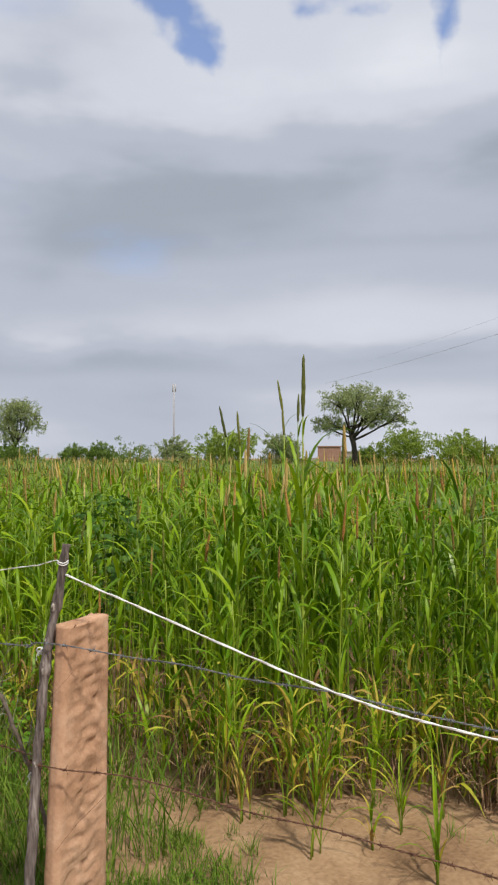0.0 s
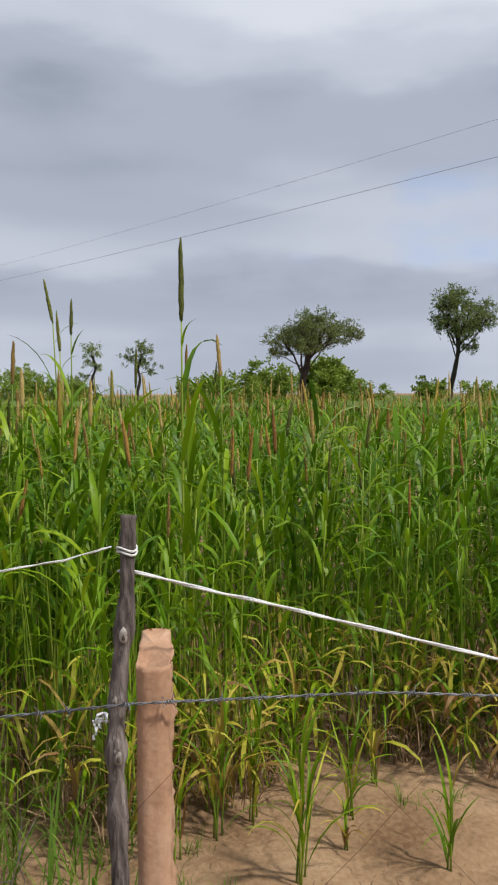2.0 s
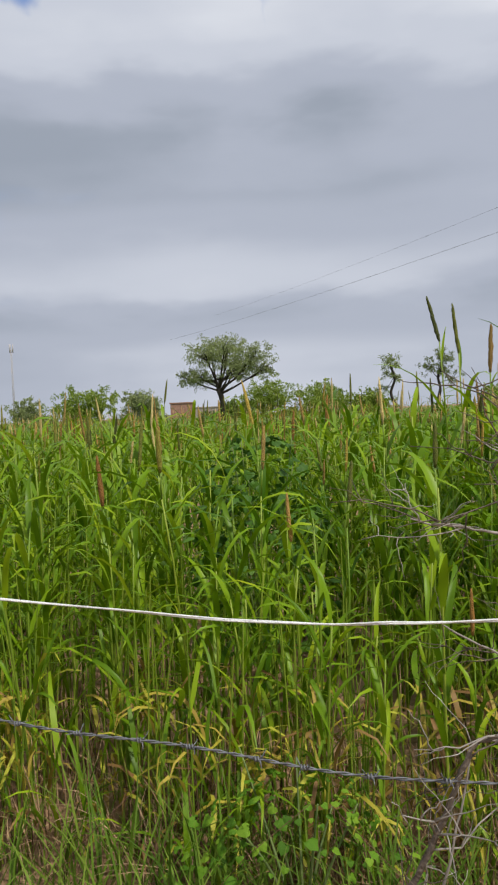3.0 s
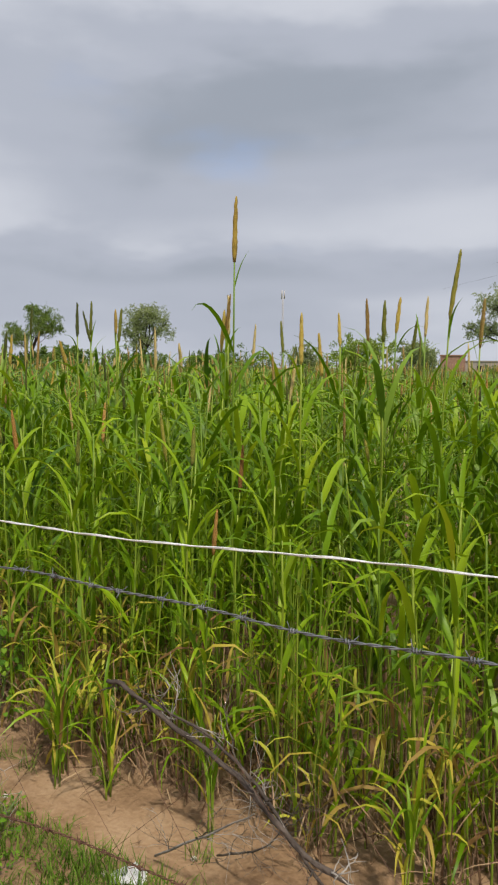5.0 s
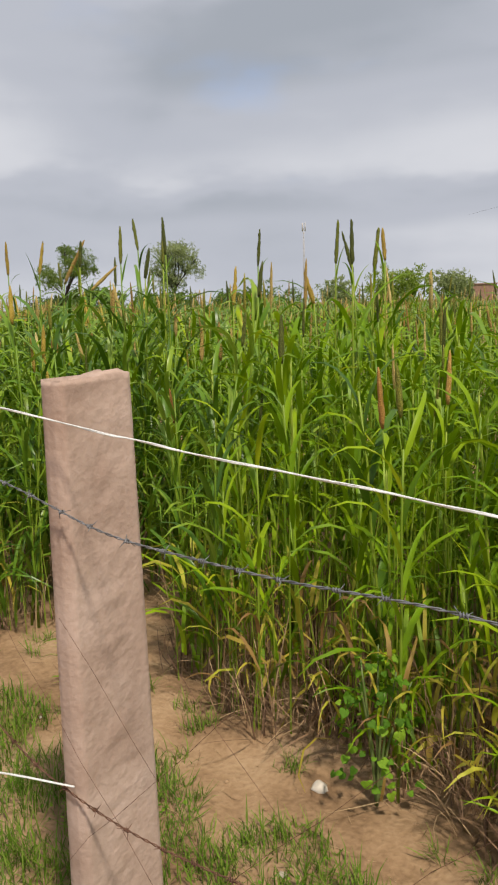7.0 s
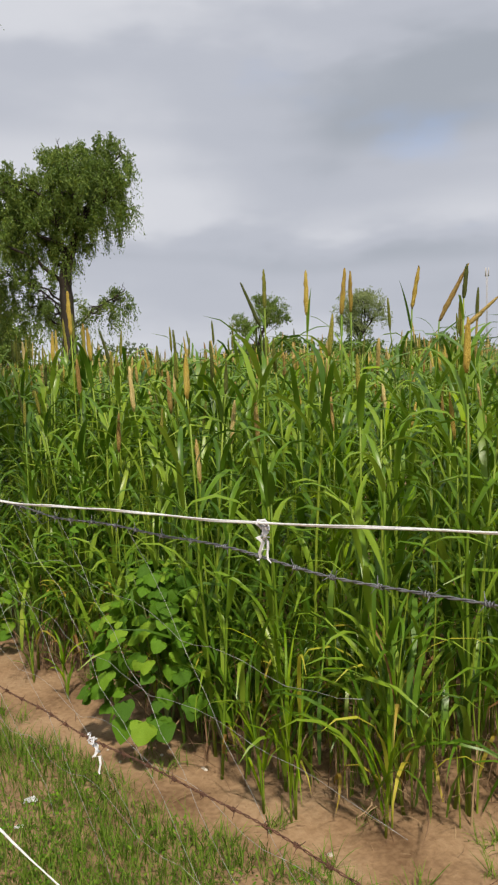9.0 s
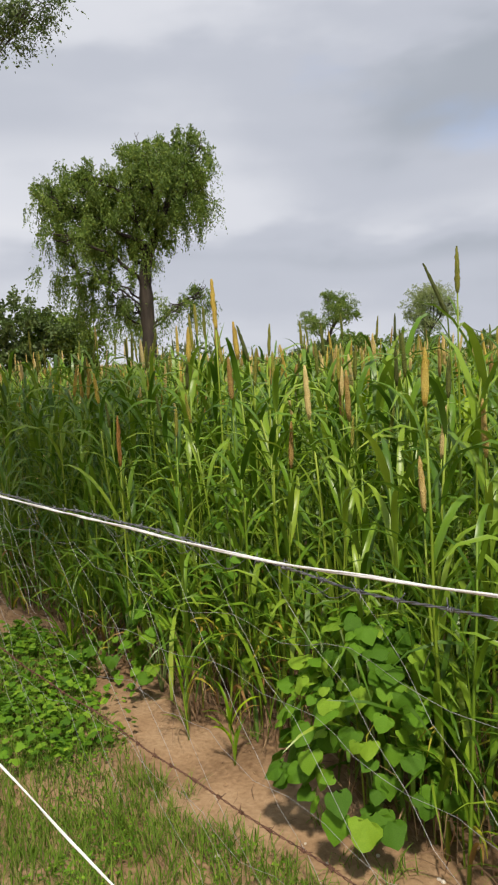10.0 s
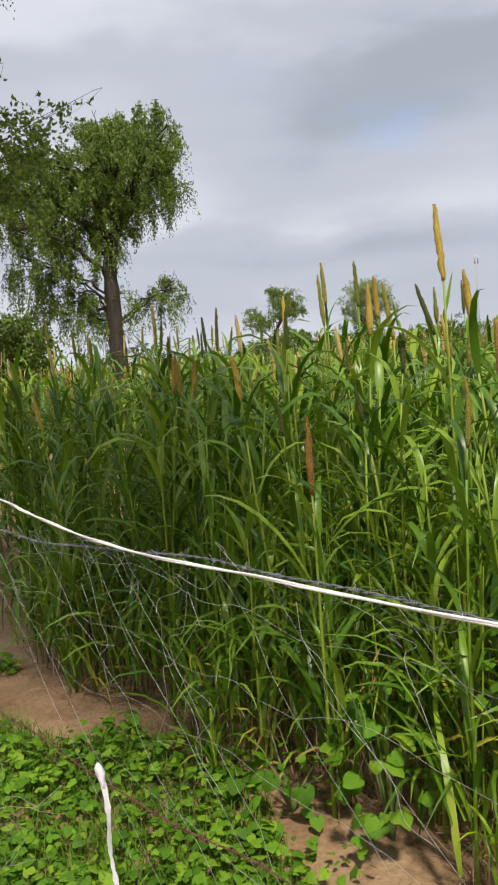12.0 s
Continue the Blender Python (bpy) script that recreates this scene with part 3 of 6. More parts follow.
def barb_mesh():
    g = Geo()
    th = np.linspace(0, 2 * np.pi * 2.5, 16)
    g.add(*tube(np.stack([np.linspace(-0.006, 0.006, 16), 0.0038 * np.cos(th), 0.0038 * np.sin(th)], 1), 0.0013, 4))
    for x, d in ((-0.006, (-0.006, 0.008, 0.013)), (-0.004, (-0.004, -0.008, -0.013)), (0.005, (0.005, 0.011, -0.010)), (0.006, (0.007, -0.010, 0.011))):
        g.add(*tube([(x, 0, 0), (x + d[0], d[1], d[2])], [0.0013, 0.0005], 4))
    return g


def barbed_wire(pts, mat, seed, label, gauge=0.0014):
    rng = np.random.default_rng(seed)
    top = empty("barbed_wire", 0, 0, 0)
    line = smooth_line(pts, 40)
    length = np.concatenate([[0], np.cumsum(np.linalg.norm(np.diff(line, axis=0), axis=1))])
    s = np.arange(0, length[-1], 0.012)
    line = np.stack([np.interp(s, length, line[:, k]) for k in range(3)], 1)
    line[:, 2] += 0.004 * np.sin(s * 5.1) + 0.003 * np.sin(s * 13.7)
    line[:, 1] += 0.004 * np.sin(s * 7.3 + 1)
    tw = s * 2 * np.pi / 0.055
    for ph in (0, np.pi):
        off = np.stack([0 * s, np.cos(tw + ph), np.sin(tw + ph)], 1) * gauge * 1.25
        g = Geo()
        g.add(*tube(line + off, gauge, 4))
        part("wire", g, mat, top)
    me = barb_mesh().mesh("barb", [mat])
    for at in np.arange(0.05, s[-1], 0.095):
        i = min(int((at + rng.uniform(-0.012, 0.012)) / 0.012), len(s) - 2)
        d = line[i + 1] - line[i]
        ob = part("barb", me, mat, top)
        ob.matrix_basis = pose(*line[i], rng.uniform(0, 360), -math.degrees(math.atan2(d[2], abs(d[0]))) * (1 if d[0] > 0 else -1), math.degrees(math.atan2(d[1], d[0])))
    return tagged(top, label, "barbed wire", "barbed wires of the fence")


barbed_wire(strand([(3.8, 0.98), (1.88, 0.978), (1.4, 0.996), (1.07, 1.018), (0.8, 1.031), (0.5, 1.044), (0.26, 1.048), (0.12, 1.072), (-0.05, 1.066), (-0.16, 1.032), (-0.32, 1.018), (-0.59, 1.01), (-1.2, 1.0), (-1.9, 1.06), (-2.63, 1.184), (-3.5, 1.168), (-4.3, 1.147),
                    (-5.1, 1.137), (-5.6, 1.15), (-6.28, 1.275), (-6.84, 1.258), (-7.3, 1.245), (-7.85, 1.222), (-8.3, 1.215), (-8.8, 1.206), (-9.2, 1.192), (-9.75, 1.177), (-10.2, 1.155), (-10.9, 1.115), (-12.8, 1.1)]),
            WIRE, 2, "grey galvanised barbed wire strung along the field")
barbed_wire(strand([(3.8, 0.59), (1.87, 0.6), (1.4, 0.632), (0.98, 0.643), (0.6, 0.655), (0.26, 0.668), (0.1, 0.695), (-0.05, 0.69), (-0.22, 0.66), (-1.5, 0.66), (-3, 0.67), (-3.66, 0.64), (-4.1, 0.6), (-4.6, 0.57), (-5.1, 0.535), (-5.5, 0.503),
                    (-5.85, 0.53), (-6.2, 0.68), (-6.63, 0.77), (-7.1, 0.742), (-7.6, 0.698), (-8.1, 0.656), (-8.8, 0.61), (-9.2, 0.6), (-9.8, 0.56), (-10.5, 0.52), (-12.8, 0.5)]),
            RUST, 4, "rusty barbed wire strung low along the sandy margin", 0.0015)
knotted_strip("plastic_strip", (-0.045, -0.07, 1.045), [(-0.03, -0.01, -0.05), (-0.015, 0.01, -0.03)], 1, "scrap of white plastic knotted on the upper barbed wire")
knotted_strip("plastic_strip", (-0.045, -0.10, 0.645), [(-0.05, -0.01, -0.05), (0.03, 0, -0.02)], 2, "scrap of white plastic knotted on the low wire by the stake")
knotted_strip("plastic_strip", (-7.14, -0.006, 1.31), [(-0.03, 0, -0.095), (0.012, -0.005, -0.10), (-0.01, 0.01, -0.05), (0.01, 0, -0.07)], 3, "torn white plastic hanging from the tape")
knotted_strip("plastic_strip", (-7.80, -0.004, 0.675), [(0.06, 0, -0.10), (-0.05, 0, 0.01), (0.04, 0, -0.04)], 4, "torn white plastic knotted on the rusty wire")
knotted_strip("plastic_strip", (-6.85, -0.004, 0.757), [(-0.02, 0, -0.10), (0.02, 0, -0.06)], 5, "torn white plastic hanging on the rusty wire")
knotted_strip("plastic_strip", (-4.33, -0.05, 0.60), [(0.05, 0, 0.02), (-0.06, -0.02, -0.06), (-0.035, 0, -0.05), (0.03, 0, -0.03)], 6, "crumpled white plastic caught on the rusty wire")


def hanging_strip():
    """A long torn strip hanging from the low wire."""
    top = empty("hanging_strip", -10.085, -0.20, 0.745)
    rng = np.random.default_rng(12)
    s = np.linspace(0, 1, 22)
    mid = np.stack([0.03 * s + 0.006 * np.sin(9 * s), -0.01 * s, -0.27 * s], 1)
    w = np.interp(s, [0, 0.12, 0.25, 0.7, 0.8, 1], [0.005, 0.004, 0.0058, 0.005, 0.003, 0.0045]) + rng.normal(0, 0.0012, 22)
    tw = 0.9 + 0.9 * np.sin(3 * s)
    side = np.stack([np.cos(tw), np.sin(tw), 0 * s], 1) * w[:, None]
    g = Geo()
    g.add(np.stack([mid - side, mid + [0, 0.003, 0], mid + side], 1).reshape(-1, 3), [q for i in range(21) for q in ((3 * i, 3 * i + 1, 3 * i + 4, 3 * i + 3), (3 * i + 1, 3 * i + 2, 3 * i + 5, 3 * i + 4))])
    part("tail", g, PLASTIC, top)
    g = Geo()
    g.add(*spike((0, 0, -0.015), (-0.015, 0, 0.035), 0.009, 8, 6, 0.25, rng))
    part("knot", g, PLASTIC, top)
    tagged(top, "long frayed white plastic strip hanging from the wire", "plastic strip")


hanging_strip()


def netting():
    """Slack wire netting hung from the upper wire: slanting wires crossed by wavy ones, with loose ends."""
    rng = np.random.default_rng(21)
    top = empty("wire_netting", 0, 0, 0)
    ztop = lambda x: float(np.interp(x, [-12, -10.5, -9.2, -8, -6.3, -5.85], [1.11, 1.14, 1.19, 1.22, 1.27, 1.15]))
    for x0 in np.arange(-11.3, -7.4, 0.26):
        x = x0 + rng.uniform(-0.07, 0.07)
        drop = rng.uniform(0.75, 1.05)
        run = drop * rng.uniform(0.75, 1.0)
        s = np.linspace(0, 1, 14)
        p = np.stack([x + run * s, 0.015 + 0.05 * s + 0 * s, ztop(x) - drop * s], 1)
        g = Geo()
        g.add(*tube(wobble(p, 0.008, rng, 1), 0.00052, 4))
        part("slant_wire", g, NETWIRE, top)
    for x0 in np.arange(-6.6, 3.2, 0.24):
        for side in (-1, 1):
            if rng.random() < 0.25:
                continue
            x = x0 + rng.uniform(-0.03, 0.03)
            s = np.linspace(0, 1, 10)
            p = np.stack([x + side * 0.8 * s, -0.10 - 0.01 * s, 1.0 - 0.85 * s], 1)
            g = Geo()
            g.add(*tube(wobble(p, 0.006, rng, 1), 0.0005, 3))
            part("slant_wire", g, RUST, top)
    for k, z0 in enumerate((1.06, 0.90, 0.72, 0.52)):
        xs = np.arange(-11.2 + 0.2 * k, -6.9 + 0.1 * k, 0.06)
        p = np.stack([xs, 0.03 + 0.02 * np.sin(xs * 3 + k), z0 + 0.02 * np.sin(xs * 5.3 + k * 2) + 0.012 * np.sin(xs * 17 + k) - 0.015 * (xs + 9)], 1)
        g = Geo()
        g.add(*tube(wobble(p, 0.006, rng, 1), 0.00052, 4))
        part("cross_wire", g, NETWIRE, top)
    for i in range(16):
        x = rng.uniform(-11.2, -9.2)
        n = 16
        p = np.cumsum(rng.normal(0, 0.022, (n, 3)) + [rng.uniform(-0.012, 0.012), 0, -0.02], axis=0)
        p = smooth_line(p[::2] * [1.3, 0.4, 1] + [x, 0.0, ztop(x)], 5)
        g = Geo()
        g.add(*tube(p, 0.0006, 4))
        part("loose_wire", g, NETWIRE, top)
    for i in range(22):
        x = rng.uniform(-11, -7.6)
        th = np.linspace(0, 2 * np.pi * rng.uniform(0.7, 1.5), 16)
        r = rng.uniform(0.02, 0.05)
        p = np.stack([x + r * np.cos(th) + 0.02 * th, 0.01 * np.sin(th * 2), ztop(x) + r * 0.6 * np.sin(th) - 0.01], 1)
        g = Geo()
        g.add(*tube(p, 0.0006, 4))
        part("loose_wire", g, WIRE, top)
    tagged(top, "slack grey wire netting with curled loose ends", "wire netting")


netting()


# ---- dead wood on the fence ----
def twigs(g, line, rng, n, length, r0, depth=1, slot=0, spread=0.9, up=0.2):
    """Crooked thorny twigs off a branch line."""
    m = len(line)
    for _ in range(n):
        i = rng.integers(int(m * 0.15), m - 1)
        d = line[min(i + 1, m - 1)] - line[i - 1]
        d /= np.linalg.norm(d) + 1e-9
        way = d * 0.6 + rng.normal(0, spread, 3) * [1, 0.55, 0.8] + [0, 0, up]
        way /= np.linalg.norm(way)
        ln = length * rng.uniform(0.35, 1.0)
        k = 6
        p = line[i] + np.cumsum(np.vstack([[0, 0, 0], way * ln / k + rng.normal(0, ln * 0.035, (k, 3))]), axis=0)
        g.add(*tube(p, np.linspace(r0, r0 * 0.3, k + 1), 4), slot)
        for j in range(2, k, 2) if depth else ():
            th = rng.normal(0, 1, 3)
            th /= np.linalg.norm(th)
            g.add(*tube([p[j], p[j] + th * 0.018], [r0 * 0.45, r0 * 0.1], 3), slot)
        if depth:
            twigs(g, p, rng, 4, length * 0.55, r0 * 0.65, depth - 1, slot, spread, up)


def dead_branch(name, stems, seed, label, group=""):
    """stems: (points, thick end, thin end, number of twigs, twig length, material)."""
    rng = np.random.default_rng(seed)
    top = empty(name, *stems[0][0][0])
    o = np.array(stems[0][0][0])
    for pts, r0, r1, n, ln, mat in stems:
        line = wobble(smooth_line(np.array(pts) - o, 7), 0.0022, rng, 1)
        g = Geo()
        v, f = tube(line, 0.62 * np.linspace(r0, r1, len(line)) * (1 + 0.12 * rng.normal(0, 1, len(line))), 7)
        g.add(v, f)
        part("branch", g, mat, top)
        for _ in range(n):
            g = Geo()
            twigs(g, line, rng, 1, ln, min(max(r1 * 0.42, 0.0013), 0.0019), 1)
            part("twig", g, TWIG_PALE if rng.random() < 0.35 else THORNWOOD, top)
    return tagged(top, label, "dead branch", group)


dead_branch("thorn_bush", [
    ([(-0.10, 0.10, 0.0), (-0.16, 0.10, 0.35), (-0.33, 0.10, 0.70), (-0.46, 0.10, 0.88), (-0.55, 0.09, 1.01), (-0.61, 0.08, 1.12), (-0.655, 0.08, 1.23), (-0.71, 0.08, 1.34), (-0.75, 0.08, 1.42), (-0.79, 0.08, 1.45)], 0.014, 0.005, 40, 0.28, THORNWOOD),
    ([(-0.70, 0.12, 0.0), (-0.68, 0.11, 0.45), (-0.645, 0.1, 0.75), (-0.595, 0.1, 0.92), (-0.56, 0.1, 1.14), (-0.525, 0.1, 1.36), (-0.495, 0.1, 1.57), (-0.475, 0.1, 1.66), (-0.452, 0.1, 1.75)], 0.009, 0.0022, 0, 0.13, THORNWOOD),
    ([(-0.525, 0.1, 1.37), (-0.57, 0.1, 1.395), (-0.64, 0.1, 1.43)], 0.003, 0.0014, 0, 0.1, THORNWOOD),
    ([(-0.575, 0.1, 1.03), (-0.61, 0.1, 1.04), (-0.655, 0.1, 1.055)], 0.003, 0.0014, 0, 0.1, THORNWOOD),
    ([(-0.575, 0.1, 1.03), (-0.54, 0.1, 1.06), (-0.51, 0.1, 1.10)], 0.003, 0.0014, 0, 0.1, THORNWOOD),
    ([(-0.79, 0.08, 1.45), (-0.775, 0.08, 1.50), (-0.74, 0.08, 1.56), (-0.72, 0.08, 1.60)], 0.004, 0.002, 1, 0.08, THORNWOOD),
    ([(-0.63, 0.08, 1.18), (-0.62, 0.06, 1.27), (-0.585, 0.05, 1.37), (-0.545, 0.05, 1.46)], 0.0045, 0.0022, 16, 0.16, TWIG_PALE),
    ([(-0.72, 0.08, 1.28), (-0.80, 0.05, 1.32), (-0.90, 0.03, 1.345), (-0.97, 0.02, 1.36)], 0.0045, 0.002, 9, 0.15, TWIG_PALE),
    ([(-0.57, 0.08, 1.10), (-0.70, 0.05, 1.12), (-0.82, 0.03, 1.155), (-0.93, 0.02, 1.21)], 0.0045, 0.002, 10, 0.15, TWIG_PALE),
    ([(-1.12, -0.02, 0.0), (-1.10, 0.0, 0.5), (-1.01, 0.0, 0.78), (-0.94, 0.0, 0.93), (-0.89, 0.0, 1.05), (-0.84, 0.0, 1.06)], 0.010, 0.005, 14, 0.22, THORNWOOD),
    ([(-1.02, -0.02, 0.0), (-0.98, 0.0, 0.6), (-0.94, 0.0, 0.85), (-0.90, 0.0, 1.03)], 0.006, 0.002, 8, 0.2, TWIG_PALE),
    ([(-0.40, 0.09, 0.80), (-0.52, 0.05, 0.92), (-0.66, 0.03, 0.96), (-0.80, 0.02, 1.02)], 0.005, 0.002, 14, 0.18, TWIG_PALE),
], 31, "bare grey thorn branches leaning through the fence wires")
dead_branch("fallen_branch", [
    ([(-2.86, -0.02, 0.02), (-3.05, -0.05, 0.55), (-3.22, -0.08, 0.82), (-3.32, -0.09, 0.87), (-3.44, -0.09, 0.95), (-3.58, -0.09, 1.0), (-3.66, -0.09, 1.03), (-3.72, -0.09, 1.035)], 0.0075, 0.006, 9, 0.08, DARKWOOD),
    ([(-3.10, 0.02, 0.05), (-3.22, -0.02, 0.6), (-3.34, -0.07, 0.86), (-3.47, -0.08, 0.98), (-3.62, -0.09, 1.03)], 0.006, 0.0035, 12, 0.09, DARKWOOD),
], 33, "dark broken branch leaning against the barbed wire")
dead_branch("propped_branch", [
    ([(-4.86, -0.06, 0.0), (-4.64, 0.0, 0.34), (-4.50, 0.01, 0.62), (-4.42, 0.02, 0.81), (-4.34, 0.02, 0.99), (-4.315, 0.02, 1.12), (-4.31, 0.02, 1.2)], 0.0095, 0.0105, 34, 0.17, DARKWOOD),
    ([(-4.33, 0.03, 1.02), (-4.345, 0.06, 0.85), (-4.33, 0.08, 0.70), (-4.36, 0.1, 0.52)], 0.006, 0.002, 16, 0.2, THORNWOOD),
    ([(-4.34, 0.02, 1.0), (-4.47, -0.02, 0.66), (-4.66, -0.06, 0.30), (-4.84, -0.08, 0.02)], 0.0048, 0.003, 26, 0.16, THORNWOOD),
    ([(-4.38, 0.03, 0.9), (-4.52, 0.03, 0.58), (-4.72, 0.0, 0.2), (-4.80, 0.0, 0.01)], 0.0045, 0.003, 22, 0.18, THORNWOOD),
    ([(-4.36, 0.02, 0.95), (-4.46, 0.0, 0.89), (-4.56, -0.01, 0.82), (-4.62, -0.02, 0.79)], 0.004, 0.0015, 5, 0.1, TWIG_PALE),
    ([(-4.32, 0.02, 1.08), (-4.38, 0.0, 1.02), (-4.44, -0.01, 0.95)], 0.004, 0.0015, 5, 0.1, TWIG_PALE),
    ([(-4.80, -0.06, 0.02), (-4.66, -0.05, 0.25), (-4.58, -0.03, 0.42)], 0.007, 0.002, 22, 0.24, TWIG_PALE),
    ([(-4.40, 0.15, 0.0), (-4.36, 0.12, 0.3), (-4.30, 0.1, 0.55)], 0.005, 0.002, 7, 0.18, THORNWOOD),
], 35, "dark dead branch propped upright against the wires")
dead_branch("brush_heap", [
    ([(-10.75, -0.30, 0.0), (-10.72, -0.28, 0.25), (-10.62, -0.26, 0.5)], 0.009, 0.003, 14, 0.24, TWIG_PALE),
    ([(-10.9, -0.22, 0.0), (-10.8, -0.2, 0.3), (-10.78, -0.2, 0.55)], 0.007, 0.003, 14, 0.22, TWIG_PALE),
    ([(-10.6, -0.4, 0.0), (-10.6, -0.35, 0.3), (-10.7, -0.3, 0.45)], 0.007, 0.003, 12, 0.22, TWIG_PALE),
], 37, "heap of bleached grey dead twigs on the verge")
dead_branch("fallen_brush", [
    ([(-4.35, 0.72, 0.03), (-4.1, 0.66, 0.22), (-3.9, 0.62, 0.38)], 0.007, 0.003, 12, 0.26, TWIG_PALE),
    ([(-4.2, 0.85, 0.02), (-3.95, 0.75, 0.2), (-3.8, 0.7, 0.42)], 0.006, 0.002, 12, 0.24, THORNWOOD),
], 39, "dry thorny brush lying on the sand at the crop edge")


def stub():
    top = empty("post_stub", -10.03, -0.33, 0)
    g = Geo()
    rng = np.random.default_rng(8)
    v, f = tube(smooth_line([(0, 0, -0.1), (0.004, 0, 0.2), (-0.003, 0, 0.4), (0.0, 0, 0.50)], 5), 0.03, 12)
    g.add(v + rng.normal(0, 0.0025, v.shape), f)
    part("post", g, BARK, top)
    for i in range(26):
        a = rng.uniform(0, 2 * np.pi)
        g = Geo()
        g.add(*blade((0.03 * np.cos(a), 0.03 * np.sin(a), rng.uniform(0.44, 0.52)), a, rng.uniform(0.12, 0.3), 0.005, rng.uniform(0, 30), rng.uniform(70, 120), 6, twist=rng.uniform(-2, 2)))
        part("dry_grass", g, STRAW, top)
    tagged(top, "short dark post stub bound with dry grass", "post stub")


stub()


# ---- far scenery: trees, bushes, farmhouse, mast, power lines ----
def spray(rng, at, way, length, leaf, count, droop, broad=0.24):
    """A leafy twig: returns leaf quads along a bending line."""
    k = count
    s = np.linspace(0.1, 1, k)
    line = at + way[None] * (length * s)[:, None]
    line[:, 2] -= droop * length * s ** 2
    d = rng.normal(0, 1, (k, 3)) + way[None] * 0.6 + [0, 0, -droop]
    d /= np.linalg.norm(d, axis=1)[:, None]
    u = np.cross(d, rng.normal(0, 1, (k, 3)))
    u /= np.linalg.norm(u, axis=1)[:, None] + 1e-9
    ln = leaf * rng.uniform(0.6, 1.3, (k, 1))
    wd = ln * broad
    return np.stack([line, line + d * ln * 0.5 + u * wd, line + d * ln, line + d * ln * 0.5 - u * wd], 1).reshape(-1, 3)


def tree(name, at, trunk, clumps, sprays, leaf, mat, seed, label, category="tree", trunk_r=0.15, droop=0.3, twig_len=0.5, per=7, group="", outward=0.5, broad=0.24):
    """trunk: points from the foot; clumps: (x, y, z, rx, ry, rz) ellipsoids of foliage round the foot, each reached by a limb."""
    rng = np.random.default_rng(seed)
    top = empty(name, *at)
    g = Geo()
    line = smooth_line(trunk, 6)
    g.add(*tube(line, np.linspace(trunk_r, trunk_r * 0.55, len(line)) * (1 + 0.06 * rng.normal(0, 1, len(line))), 9))
    part("trunk", g, BARK, top)
    vol = np.array([(c[3] * c[4] * c[5]) ** 0.75 * (c[6] if len(c) > 6 else 1) for c in clumps])
    leaves = []
    for c, share in zip(clumps, vol / vol.sum()):
        c = np.array(c[:6], float)
        # limb
        i = int(len(line) * rng.uniform(0.55, 0.95))
        mid = (line[i] + c[:3]) / 2 + rng.normal(0, 0.08, 3) * c[3]
        limb = wobble(smooth_line([line[i], mid, c[:3]], 5), 0.03 * c[3], rng)
        g = Geo()
        r = trunk_r * 0.42 * min(1, c[3])
        g.add(*tube(limb, np.linspace(r, r * 0.3, len(limb)), 6))
        for _ in range(7 if trunk_r > 0.08 else 2):
            e = rng.normal(0, 1, 3)
            e /= np.linalg.norm(e)
            p = smooth_line([limb[rng.integers(len(limb) // 2, len(limb))], c[:3] + e * c[3:] * 0.45 + rng.normal(0, 0.05, 3), c[:3] + e * c[3:] * 0.85], 4)
            g.add(*tube(wobble(p, 0.02 * c[3], rng), np.linspace(r * 0.35, r * 0.1, len(p)), 4))
        part("limb", g, BARK, top)
        n = max(8, int(sprays * share))
        tufts = max(5, int(n / 9))
        e = rng.normal(0, 1, (tufts, 3))
        e /= np.linalg.norm(e, axis=1)[:, None]
        rad = rng.uniform(0.25, 1.22, tufts)
        seats = c[:3] + e * c[3:] * rad[:, None]
        for _ in range(n):
            k = rng.integers(tufts)
            p = seats[k] + rng.normal(0, 0.10, 3) * c[3:]
            way = e[k] * outward + rng.normal(0, 0.5, 3) + [0, 0, 0.15]
            way /= np.linalg.norm(way)
            leaves.append(spray(rng, p, way, twig_len * rng.uniform(0.5, 1.2), leaf, per, droop, broad))
    v = np.concatenate(leaves)
    q = np.arange(len(v)).reshape(-1, 4)
    g = Geo()
    g.v, g.f, g.m, g.n = [v], [tuple(t) for t in q.tolist()], [0] * len(q), len(v)
    part("crown", g, mat, top, smooth=False)
    return tagged(top, label, category, group)


